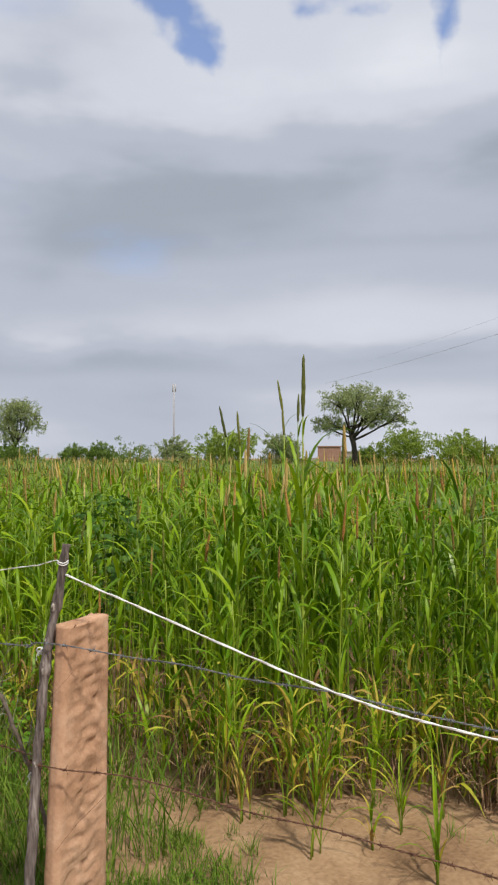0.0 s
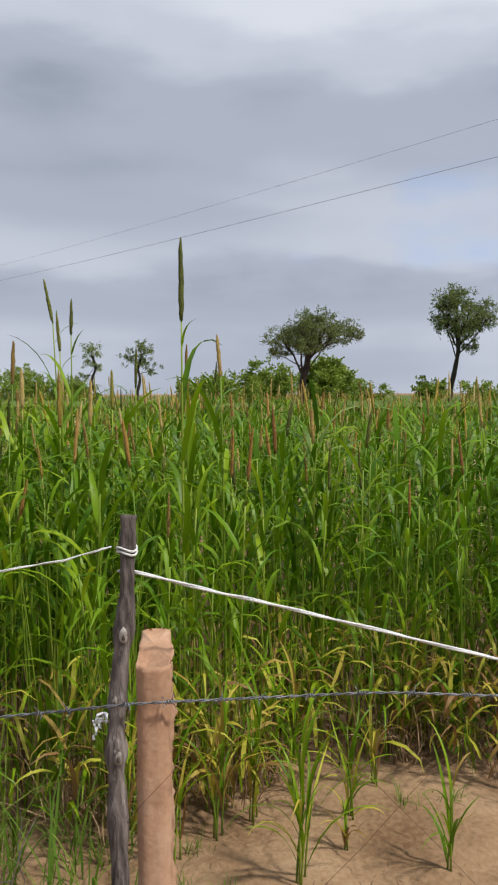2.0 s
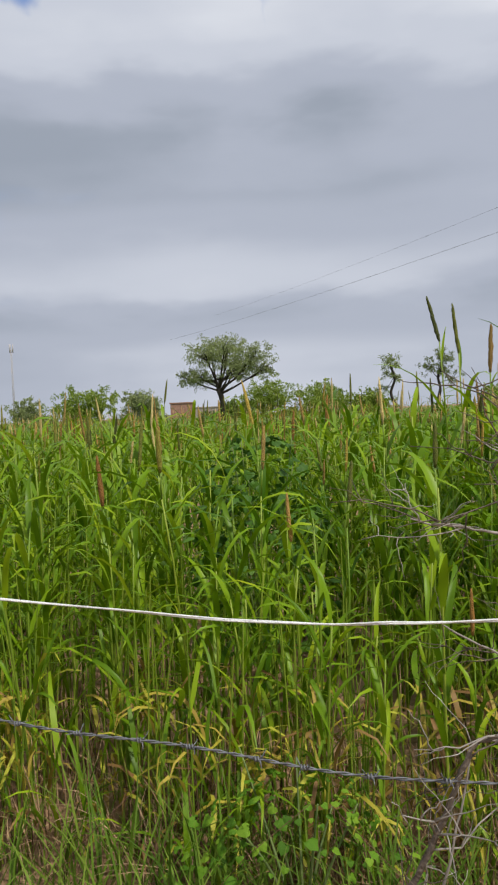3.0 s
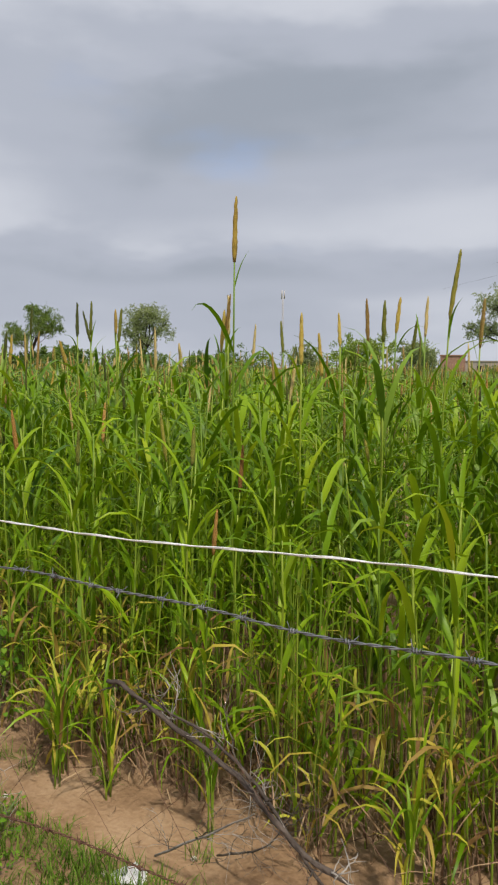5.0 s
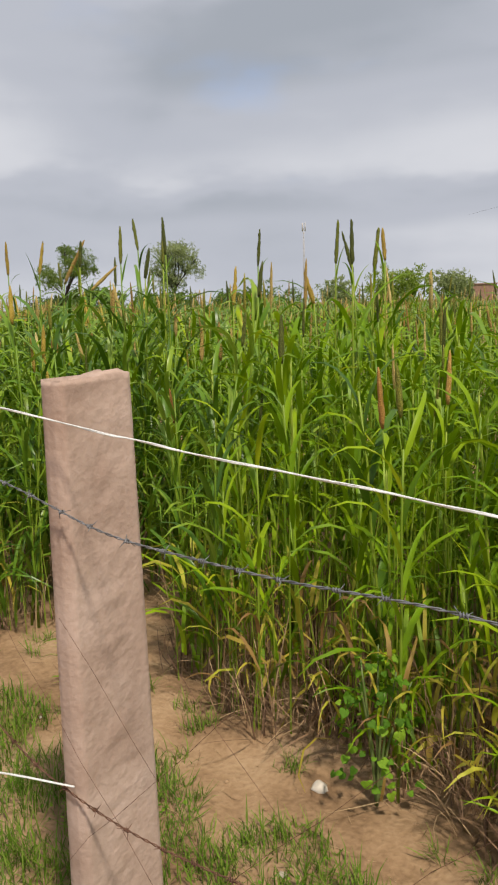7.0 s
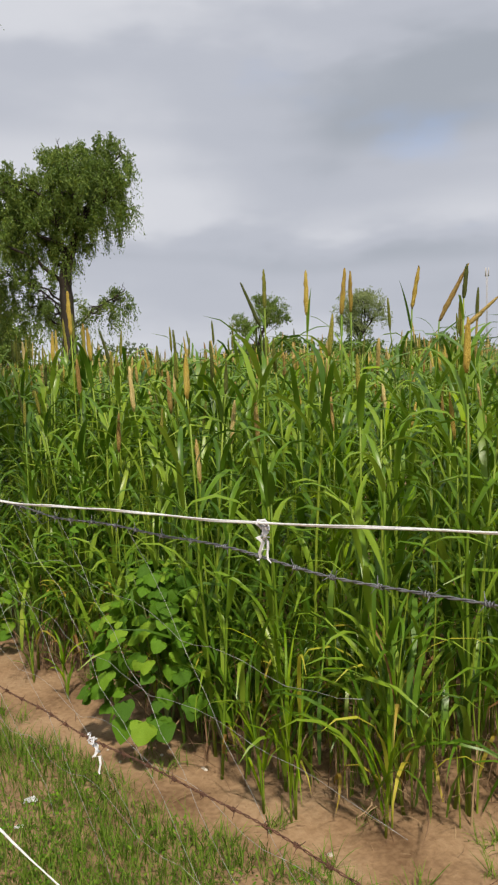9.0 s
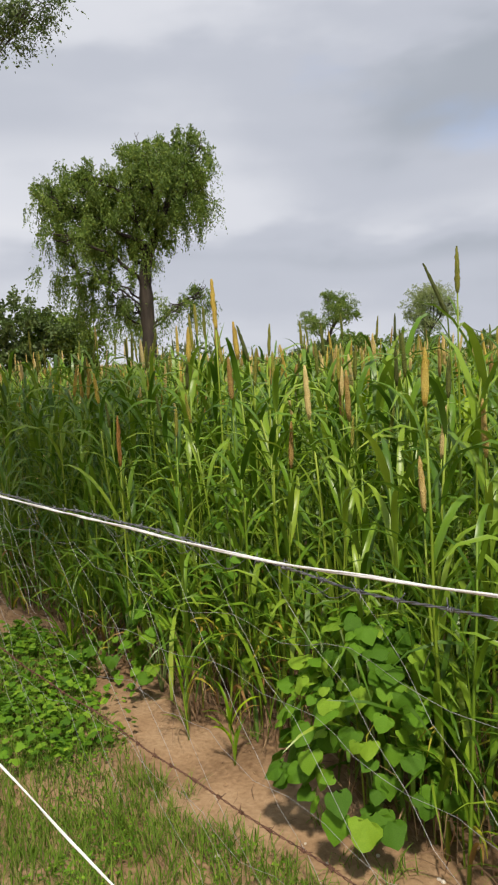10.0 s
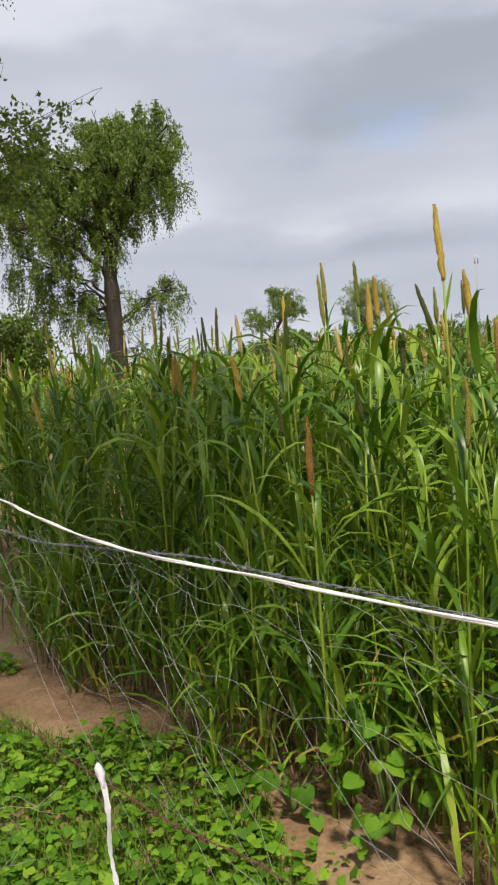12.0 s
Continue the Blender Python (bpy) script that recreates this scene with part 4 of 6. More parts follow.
def big_tree():
    """The weeping tree in the field: leaning trunk, two high masses of hanging strands, thin lower sprays."""
    rng = np.random.default_rng(51)
    ux, uy = 0.47, 0.88          # the crown's long way
    masses = [(-1.68, 5.49, 0.47, 0.34, 1), (-1.19, 5.55, 0.47, 0.35, 1), (-2.01, 5.02, 0.32, 0.43, 1), (-1.54, 4.89, 0.56, 0.50, 1), (-0.84, 5.30, 0.50, 0.50, 1),
              (-0.94, 4.70, 0.56, 0.47, 1), (-0.34, 5.54, 0.44, 0.50, 1), (-0.06, 6.02, 0.47, 0.52, 1), (0.44, 6.19, 0.50, 0.40, 1), (1.00, 6.19, 0.53, 0.44, 1),
              (1.40, 6.00, 0.28, 0.50, 1), (0.21, 5.47, 0.56, 0.63, 1), (0.84, 5.52, 0.60, 0.57, 1), (1.21, 5.33, 0.38, 0.57, 0.9), (-0.27, 4.68, 0.56, 0.48, 1),
              (-0.05, 4.19, 0.38, 0.31, 0.7), (0.79, 4.80, 0.50, 0.30, 0.6), (-1.70, 4.35, 0.50, 0.31, 0.8), (-1.80, 3.80, 0.47, 0.40, 0.45), (-1.33, 3.55, 0.56, 0.48, 0.5),
              (-0.70, 3.30, 0.50, 0.50, 0.55), (-0.48, 2.80, 0.44, 0.44, 0.5), (-1.10, 2.88, 0.57, 0.40, 0.4), (1.07, 2.90, 0.36, 0.25, 0.55), (0.62, 2.78, 0.38, 0.22, 0.4), (1.28, 3.1, 0.23, 0.25, 0.3)]
    top = empty("weeping_tree", -22.2, 7.75, 0)
    line = smooth_line([(-0.02 * ux, -0.02 * uy, -0.1), (-0.09 * ux, -0.09 * uy, 1.6), (-0.11 * ux, -0.11 * uy, 2.9), (-0.10 * ux, -0.10 * uy, 3.6), (0.05 * ux, 0.05 * uy, 4.1), (0.35 * ux, 0.35 * uy, 4.7), (0.6 * ux, 0.6 * uy, 5.4)], 6)
    g = Geo()
    g.add(*tube(line, np.interp(np.linspace(0, 1, len(line)), [0, 0.25, 0.6, 1], [0.20, 0.155, 0.125, 0.05]) * (1 + 0.05 * rng.normal(0, 1, len(line))), 10))
    part("trunk", g, BARK, top)
    leaves = []
    for a, z, r, rz, full in masses:
        a = a * 0.84 if a > 0 else a
        depth = rng.normal(0, 0.5) * (0.9 if full > 0.6 else 0.4)
        c = np.array([ux * a - uy * depth, uy * a + ux * depth, z])
        foot = line[np.argmin(np.abs(line[:, 2] - max(2.3, min(z - 0.9, 5.0))))]
        limb = wobble(smooth_line([foot, foot * 0.45 + c * 0.55 + [0, 0, 0.12], c], 6), 0.05, rng)
        g = Geo()
        lr = 0.052 if full > 0.6 else 0.028
        g.add(*tube(limb, np.linspace(lr, lr * 0.3, len(limb)), 6))
        for _ in range(6):
            e = rng.normal(0, 1, 3)
            e /= np.linalg.norm(e)
            p = smooth_line([limb[rng.integers(len(limb) // 2, len(limb))], c + e * [r, r, rz] * 0.5, c + e * [r, r, rz] * 0.95 + [0, 0, 0.1]], 4)
            g.add(*tube(wobble(p, 0.03, rng), np.linspace(lr * 0.35, lr * 0.10, len(p)), 4))
        part("limb", g, BARK, top)
        n = int(400 * full * (r * rz / 0.22) ** 0.7)
        tufts = max(7, n // 13)
        e = rng.normal(0, 1, (tufts, 3))
        e /= np.linalg.norm(e, axis=1)[:, None]
        seat = c - [0, 0, 0.14] + e * np.array([r * 1.05, r * 1.15, rz * 1.05]) * rng.uniform(0.35, 1.28, tufts)[:, None]
        for _ in range(n):
            k = rng.integers(tufts)
            p = seat[k] + rng.normal(0, 0.055, 3)
            m = rng.integers(14, 26)
            sh, drop = rng.uniform(0.08, 0.26), rng.uniform(0.05, 0.40) * (1.3 if e[k][2] < 0 else 0.35)
            s = np.linspace(0, 1, m)
            w = e[k] + rng.normal(0, 0.45, 3) + [0, 0, 0.55 if e[k][2] > 0.2 else 0.1]
            q = p + np.outer(s ** 0.7 * sh, w / np.linalg.norm(w)) + np.outer(rng.uniform(0.04, 0.2) * np.sin(np.pi * np.minimum(s * 1.6, 1)) - drop * s ** 1.6, [0, 0, 1.0])
            d = rng.normal(0, 0.45, (m, 3)) + [0, 0, -0.6]
            d /= np.linalg.norm(d, axis=1)[:, None]
            u = np.cross(d, rng.normal(0, 1, (m, 3)))
            u /= np.linalg.norm(u, axis=1)[:, None] + 1e-9
            ln = rng.uniform(0.042, 0.08, (m, 1))
            leaves.append(np.stack([q, q + d * ln * 0.5 + u * ln * 0.17, q + d * ln, q + d * ln * 0.5 - u * ln * 0.17], 1).reshape(-1, 3))
    v = np.concatenate(leaves)
    quads = np.arange(len(v)).reshape(-1, 4)
    g = Geo()
    g.v, g.f, g.m, g.n = [v], [tuple(t) for t in quads.tolist()], [0] * len(quads), len(v)
    part("crown", g, TREE_LEAF, top, smooth=False)
    tagged(top, "weeping green field tree with a dark leaning trunk", "tree")


big_tree()


def round_tree(at, h, w, mat, seed, label, trunk_h=0.35, n=9, sprays=900, leaf=0.22, category="tree", group="scattered field trees", flat=0.75, lean=0.0, trunk_r=0.16, name="field_tree", droop=0.1, broad=0.3, full=1.0):
    """A crown of clumps on a short forked trunk."""
    rng = np.random.default_rng(seed)
    clumps = []
    lo = h * trunk_h
    for i in range(n):
        a = 2 * np.pi * i / n + rng.uniform(-0.4, 0.4)
        r = w * 0.5 * rng.uniform(0.2, 0.82) if i else 0
        z = lo + (h - lo) * (rng.uniform(0.28, 0.86) if i else 0.78)
        s = w * rng.uniform(0.10, 0.21) * full
        clumps.append((lean + r * np.cos(a), r * np.sin(a), z, s, s, s * flat))
    trunk = [(0, 0, 0), (0.02 * w, 0.01, lo * 0.5), (lean * 0.5, 0.0, lo), (lean, 0, lo + (h - lo) * 0.35)]
    return tree(name, at, trunk, clumps, sprays, leaf, mat, seed, label, category, trunk_r, droop, leaf * 2.2, 6, group, broad=broad)


def lobed_tree(at, lobes, stem, mat, seed, label, leaf, trunk_r, cover=1.6, droop=0.15):
    """A field tree from its lobes (across, height, half width, half height), spread round the trunk in depth too."""
    rng = np.random.default_rng(seed)
    d = np.array([at[0] + 2.0, at[1] + 1.0])
    d /= np.linalg.norm(d)
    across, along = np.array([d[1], -d[0]]), d
    clumps = []
    for u, z, r, h in lobes:
        k = rng.normal(0, 0.55) * r
        p = across * u + along * k
        clumps.append((p[0], p[1], z, r, r, h))
        p = across * u * 0.6 + along * (-k - np.sign(k) * 0.8 * r)
        clumps.append((p[0], p[1], z - 0.15 * h, r * 0.8, r * 0.8, h * 0.8, 0.7))
    trunk = [(across[0] * u, across[1] * u, z) for u, z in stem]
    area = sum(math.pi * r * h for _, _, r, h in lobes)
    n = int(cover * 3.0 * area / (6 * 0.3 * leaf * leaf))
    return tree("field_tree", (at[0], at[1], 0), trunk, clumps, n, leaf, mat, seed, label, "tree", trunk_r, droop, leaf * 2.4, 6, "scattered field trees", broad=0.3)


lobed_tree((-20.3, 57.3), [(-1.7, 4.3, 1.1, 0.75), (-1.25, 6.3, 1.35, 1.1), (0.6, 6.7, 1.5, 1.0), (2.65, 5.9, 1.5, 1.1), (3.3, 4.8, 1.0, 0.75), (1.3, 5.1, 1.2, 0.8), (-2.8, 4.5, 0.75, 0.55)],
           [(0, 0), (0.1, 1.6), (0.0, 2.8), (-0.2, 3.6), (0.2, 4.6)], TREE_PALE, 61, "spreading grey-green field tree with an open crown", 0.105, 0.27)
lobed_tree((-7.5, 64.5), [(-0.25, 5.2, 0.95, 0.6), (-1.2, 3.0, 0.6, 0.4), (0.25, 3.95, 0.6, 0.4), (-0.7, 4.3, 0.5, 0.35)],
           [(0, 0), (0.1, 1.4), (-0.25, 2.6), (0.1, 3.8), (-0.2, 4.8)], TREE_PALE, 62, "thin grey-green field tree with crooked bare branches", 0.10, 0.15, 1.0)
lobed_tree((-3.9, 64.9), [(0.6, 5.4, 0.9, 0.6), (-0.9, 4.7, 0.6, 0.6), (1.3, 3.7, 0.6, 0.4), (0.25, 4.45, 0.7, 0.5)],
           [(0, 0), (-0.1, 1.5), (0.15, 2.8), (0.0, 3.8), (0.4, 4.8)], TREE_OLIVE, 63, "small green field tree with crooked branches", 0.10, 0.15, 1.2)
lobed_tree((5.15, 31.7), [(-0.86, 3.9, 0.7, 0.5), (0.0, 4.3, 0.68, 0.55), (0.62, 4.6, 0.7, 0.55), (1.6, 4.25, 0.8, 0.5), (2.2, 4.1, 0.42, 0.3), (0.37, 3.7, 0.8, 0.4), (-1.23, 3.4, 0.36, 0.25)],
           [(0, 0), (0.05, 0.9), (-0.05, 1.9), (0.15, 2.8), (0.3, 3.5)], TREE_OLIVE, 64, "dense olive field tree with a dark forked trunk", 0.062, 0.20, 2.1)
lobed_tree((16.9, 46.8), [(0.3, 7.5, 1.1, 0.75), (-0.45, 6.2, 0.85, 0.8), (1.8, 6.7, 0.95, 0.75), (2.2, 6.1, 0.7, 0.5), (0.85, 5.6, 1.0, 0.8), (1.4, 4.5, 0.5, 0.35), (-0.6, 7.2, 0.55, 0.4)],
           [(0, 0), (0.0, 1.6), (0.25, 3.0), (0.45, 4.4), (0.3, 5.6)], TREE_OLIVE, 65, "slender green field tree with an airy crown", 0.082, 0.19, 2.0)
round_tree((21.3, 36.8, 0), 4.3, 6.0, TREE_DARK, 66, "dense dark green shade tree beyond the millet", 0.36, 15, 6500, 0.12)
lobed_tree((-52.9, 52.8), [(-0.8, 5.6, 1.3, 1.2), (0.5, 6.4, 1.4, 1.0), (1.8, 5.3, 1.0, 1.2), (-0.25, 3.9, 1.2, 0.8), (-1.5, 4.7, 0.75, 0.7)],
           [(0, 0), (0.1, 1.5), (0.0, 2.6), (0.3, 3.6)], TREE_PALE, 67, "round grey-green tree behind the field", 0.11, 0.2)
lobed_tree((-40.9, 29.7), [(-0.7, 3.4, 0.72, 0.68), (1.07, 4.25, 0.85, 0.85), (0.4, 4.9, 0.45, 0.35), (1.7, 3.8, 0.4, 0.4)],
           [(0, 0), (0.0, 1.2), (0.15, 2.0), (0.35, 2.8), (0.8, 3.6)], TREE_LEAF, 68, "small forked tree with two leafy lobes", 0.07, 0.14, 2.2)

HEDGE = "bushes along the far field edge"
for k, (x, y, h, w, mat) in enumerate([
        (-35.9, 64.0, 4.6, 6.0, TREE_BRIGHT), (-35.0, 74.6, 4.2, 5.0, TREE_PALE), (-57.2, 66.0, 3.4, 4.0, TREE_LEAF), (-54.0, 67.0, 3.6, 3.6, TREE_LEAF), (-43.0, 66.0, 3.9, 3.4, TREE_PALE),
        (-20.0, 70.0, 4.0, 6.5, TREE_BRIGHT), (-14.8, 71.5, 3.9, 6.0, TREE_BRIGHT), (-10.5, 72.0, 3.5, 5.0, TREE_LEAF), (-24.5, 72.0, 2.4, 4.0, TREE_LEAF),
        (1.6, 48.0, 3.5, 4.2, TREE_LEAF), (5.2, 47.5, 4.6, 5.4, TREE_BRIGHT), (8.2, 42.8, 4.9, 3.2, TREE_BRIGHT), (13.0, 56.0, 3.0, 5.0, TREE_LEAF), (15.5, 46.0, 3.2, 2.4, TREE_LEAF), (22.5, 53.0, 2.7, 6.0, TREE_BRIGHT), (28.0, 52.0, 2.6, 6.0, TREE_LEAF),
        (-49.5, 41.0, 3.3, 3.2, TREE_LEAF), (-47.0, 36.0, 2.8, 3.0, TREE_DARK), (-30.5, 7.3, 4.3, 3.2, TREE_DARK), (-31.2, 9.4, 4.0, 2.8, TREE_LEAF), (-52.0, 52.0, 2.6, 5.0, TREE_DARK), (-62.0, 60.0, 2.7, 6.0, TREE_DARK), (-40.0, 28.0, 2.4, 2.6, TREE_DARK), (-44, 22, 2.7, 4.0, TREE_DARK), (-60, 80, 3.0, 8, TREE_DARK)]):
    round_tree((x, y, 0), h * (0.72 if x > 0 else 0.92), w * (1.0 if x > 0 else 1.12), TREE_BRIGHT if mat is TREE_LEAF and x > -12 else TREE_LEAF if mat is TREE_DARK and y > 30 else mat, 80 + k, {id(TREE_BRIGHT): "bright green rounded bush at the field edge", id(TREE_PALE): "grey-green bush at the field edge", id(TREE_LEAF): "green leafy bush at the field edge"}.get(id(mat), "dark green bush at the field edge"),
               0.06, 17, 2600 if -40 < x < 10 else 1300, 0.15 if y > 30 else 0.11, "bush", HEDGE, 0.9, trunk_r=0.06, name="field_bush", broad=0.36, full=1.2)


# the dark leaf colour stands in for backlit foliage against the sky
def overhang(at, trunk, clumps, seed, label):
    return tree("roadside_tree", at, trunk, clumps, 5200, 0.055, TREE_DARK, seed, label, trunk_r=0.17, droop=0.5, twig_len=0.35, per=9, group="roadside trees")


overhang((-20.55, 1.75, 0.1), [(0, 0, 0), (0.05, 0.0, 2.0), (0.1, 0.1, 4.0), (0.3, 0.3, 5.8)],
         [(0.3, 0.3, 7.2, 1.2, 1.0, 0.8), (0.9, 1.1, 6.9, 0.8, 0.5, 0.45), (1.5, 1.65, 6.55, 0.5, 0.4, 0.3), (1.75, 2.1, 6.7, 0.3, 0.25, 0.2, 1.5), (1.2, 1.75, 7.0, 0.5, 0.4, 0.35, 1.5), (1.9, 2.35, 7.0, 0.35, 0.3, 0.25, 1.5), (-0.8, 0.2, 6.2, 1.1, 1.1, 0.8)],
         71, "roadside tree with drooping leafy branches, coloured dark as if backlit")
# unseen tree added beside the path; its crown shades the crop at the left
tree("roadside_tree", (-11.6, -2.6, 0), [(0, 0, 0), (0.1, 0.05, 1.8), (0.4, 0.3, 3.6), (1.0, 0.8, 5.2)],
     [(2.4, 2.0, 7.0, 1.0, 0.8, 0.5), (1.3, 2.2, 7.2, 0.9, 0.8, 0.5), (3.3, 1.7, 7.0, 0.8, 0.7, 0.45), (2.0, 1.4, 7.5, 0.9, 0.8, 0.5), (0.4, 1.4, 7.0, 1.0, 0.9, 0.6), (-0.6, 0.2, 6.6, 1.1, 1.0, 0.7), (1.0, 0.2, 7.4, 1.1, 1.0, 0.6)],
     3400, 0.10, TREE_DARK, 74, "broad dark tree, added out of view to shade the millet edge", trunk_r=0.2, droop=0.4, twig_len=0.4, per=8, group="roadside trees", broad=0.32)
tree("thorn_tree", (-13.3, -0.7, 0), [(0, 0, 0), (0.06, 0.02, 0.8), (0.2, 0.1, 1.6), (0.35, 0.2, 2.2)],
     [(2.25, 0.92, 2.27, 0.17, 0.12, 0.08, 7), (2.60, 0.9, 2.26, 0.10, 0.05, 0.025, 6), (2.25, 0.88, 2.42, 0.12, 0.1, 0.06, 7), (2.15, 0.95, 2.12, 0.14, 0.1, 0.08, 7), (2.4, 0.9, 2.2, 0.1, 0.06, 0.05, 6), (1.6, 0.7, 2.5, 0.3, 0.25, 0.2), (0.9, 0.4, 2.9, 0.6, 0.5, 0.4), (0.0, 0.1, 3.1, 0.8, 0.7, 0.5)],
     1500, 0.018, TREE_LEAF, 73, "thorny roadside tree with fine feathery leaves", trunk_r=0.07, droop=0.3, twig_len=0.10, per=12, group="roadside trees", broad=0.28)
overhang((7.42, 5.4, 0.1), [(0, 0, 0), (-0.05, 0.0, 1.6), (-0.2, 0.1, 3.2), (-0.5, 0.3, 4.6)],
         [(-1.9, 0.85, 5.0, 0.5, 0.45, 0.42), (-1.5, 0.7, 5.4, 0.6, 0.5, 0.4), (-0.7, 0.4, 5.8, 0.9, 0.8, 0.5), (-1.75, 0.7, 4.45, 0.3, 0.3, 0.3), (-0.2, -0.2, 5.0, 0.9, 0.8, 0.6), (0.6, 0.1, 4.6, 0.8, 0.8, 0.6)],
         72, "roadside tree with small green leaves on thin branches")


def box_geo(x0, x1, y0, y1, z0, z1):
    g = Geo()
    v = [(x, y, z) for z in (z0, z1) for (x, y) in ((x0, y0), (x1, y0), (x1, y1), (x0, y1))]
    g.add(v, [(3, 2, 1, 0), (4, 5, 6, 7), (0, 1, 5, 4), (1, 2, 6, 5), (2, 3, 7, 6), (3, 0, 4, 7)])
    return g


def farmhouse():
    top = empty("farmhouse", -53.9, 128.9, 0, 22)
    part("brick_room", box_geo(0, 4.2, 0, 4.5, 0, 3.7), BRICK, top, "weathered red brick room", smooth=False)
    part("roof_slab", box_geo(-0.15, 4.35, -0.15, 4.65, 3.7, 3.88), BRICK, top, smooth=False)
    part("lean_to", box_geo(4.2, 10.6, 0.4, 4.2, 0, 2.75), MUDWALL, top, "low grey plastered wing", smooth=False)
    part("wing_roof", box_geo(4.2, 10.8, 0.25, 4.35, 2.75, 2.9), MUDWALL, top, smooth=False)
    part("doorway", box_geo(6.2, 7.2, 0.36, 0.404, 0, 2.0), BARK, top, "dark wooden door", smooth=False)
    part("yard_wall", box_geo(-3.5, -0.01, 0.2, 0.5, 0, 1.7), MUDWALL, top, smooth=False)
    tagged(top, "small flat-roofed brick farmhouse with a low grey wing", "house")


farmhouse()


def mast():
    top = empty("lattice_mast", -128.4, 193.4, 0)
    h, w = 24.0, 0.32
    legs = [(w * math.cos(a), w * math.sin(a)) for a in (0.4, 2.5, 4.6)]
    for x, y in legs:
        g = Geo()
        g.add(*tube([(x, y, 0), (x * 0.6, y * 0.6, h * 0.94)], 0.06, 5))
        part("leg", g, STEEL, top)
    g = Geo()
    for k in range(22):
        for i in range(3):
            a, b = legs[i], legs[(i + 1) % 3]
            t0, t1 = k / 22, (k + 1) / 22
            f0, f1 = 1 - 0.4 * t0, 1 - 0.4 * t1
            g.add(*tube([(a[0] * f0, a[1] * f0, h * 0.94 * t0), (b[0] * f1, b[1] * f1, h * 0.94 * t1)], 0.035, 4))
    part("bracing", g, STEEL, top)
    for k in range(3):
        a = k * 2.1 + 0.4
        g = Geo()
        g.add(*tube([(0.5 * math.cos(a), 0.5 * math.sin(a), h * 0.9), (0.5 * math.cos(a), 0.5 * math.sin(a), h)], 0.16, 6))
        part("antenna", g, STEEL, top)
    tagged(top, "pale steel lattice mast far beyond the fields", "mast")


mast()


def power_line(a, b, seed):
    a, b = np.array(a), np.array(b)
    d = b - a
    a, b = a - d * 1.5, b + d * 0.8
    s = np.linspace(0, 1, 40)
    p = a + (b - a) * s[:, None]
    p[:, 2] += -1.6 * (1 - (2 * s - 1) ** 2) + 1.45
    g = Geo()
    g.add(*tube(p, 0.019 if seed == 1 else 0.013, 5))
    tagged(part("power_line", g, CABLE), "thin dark overhead power line against the clouds", "power line", "overhead power lines")


power_line((-13.86, 107.2, 19.8), (29.2, 51.2, 19.5), 1)
power_line((-9.8, 112.7, 24.7), (30.2, 52.9, 23.1), 2)


# ---- pearl millet ----
def millet(rng, h, leaves, leaf_len, leaf_w, head, dry=0, segs=6, fold=0.5, stalk_r=0.0065, stalk_sides=6, lean=0.05):
    """One plant in its own frame: stalk, leaves and head as (verts, faces, kind)."""
    out = []
    la, ll = rng.uniform(0, 2 * np.pi), rng.uniform(0, lean)
    z = np.linspace(0, 1, 6)
    line = np.stack([np.cos(la) * ll * h * z ** 1.6, np.sin(la) * ll * h * z ** 1.6, h * z], 1) + rng.normal(0, 0.004, (6, 3)) * z[:, None]
    out.append((*tube(line, np.linspace(stalk_r, stalk_r * 0.5, 6), stalk_sides), "stalk"))
    az = rng.uniform(0, 2 * np.pi)
    for i in range(leaves):
        s = 0.10 + 0.86 * (i + rng.uniform(-0.2, 0.2)) / max(1, leaves - 1)
        s = min(max(s, 0.04), 0.97)
        b = np.array([np.interp(s, z, line[:, k]) for k in range(3)])
        az += np.pi + rng.normal(0, 0.6)
        low = i < dry
        ln = leaf_len * rng.uniform(0.75, 1.15) * (0.75 if low else 1.0) * (0.8 if s > 0.85 else 1)
        rise = rng.uniform(56, 80)
        droop = rng.uniform(120, 180) if low else rng.uniform(85, 165)
        out.append((*blade(b, az, ln, leaf_w * rng.uniform(0.75, 1.15) * (0.7 if low else 1), rise, droop, segs, fold, rng.uniform(-0.9, 0.9)), "dry" if low else "leaf"))
    if head:
        length, r, kind = head
        tip = line[-1] + np.array([np.cos(la) * 0.12, np.sin(la) * 0.12, 1.0]) * 0.10
        out.append((*tube([line[-1], tip], [stalk_r * 0.5, stalk_r * 0.42], max(4, stalk_sides - 2)), "stalk"))
        end = tip + np.array([np.cos(la) * rng.uniform(0, 0.25), np.sin(la) * rng.uniform(0, 0.25), 1.0]) * length
        out.append((*spike(tip, end, r, 8 if segs > 5 else 6 if segs > 3 else 4, 9 if segs > 5 else 6 if segs > 3 else 5, 0.12, rng), kind))
    return out


HEADS = {"tan": HEAD_TAN, "red": HEAD_RED, "green": HEAD_GREEN, "gold": HEAD_GOLD}


def any_head(rng, chance, lush=False):
    if rng.random() > chance:
        return None
    kinds = ["tan", "tan", "tan", "gold", "gold", "tan", "red", "green", "green", "tan"] if lush else ["tan", "red", "tan", "green", "green", "red", "gold"]
    return (rng.uniform(0.13, 0.22), rng.uniform(0.0078, 0.0122) if lush else rng.uniform(0.0065, 0.0105), str(rng.choice(kinds)))


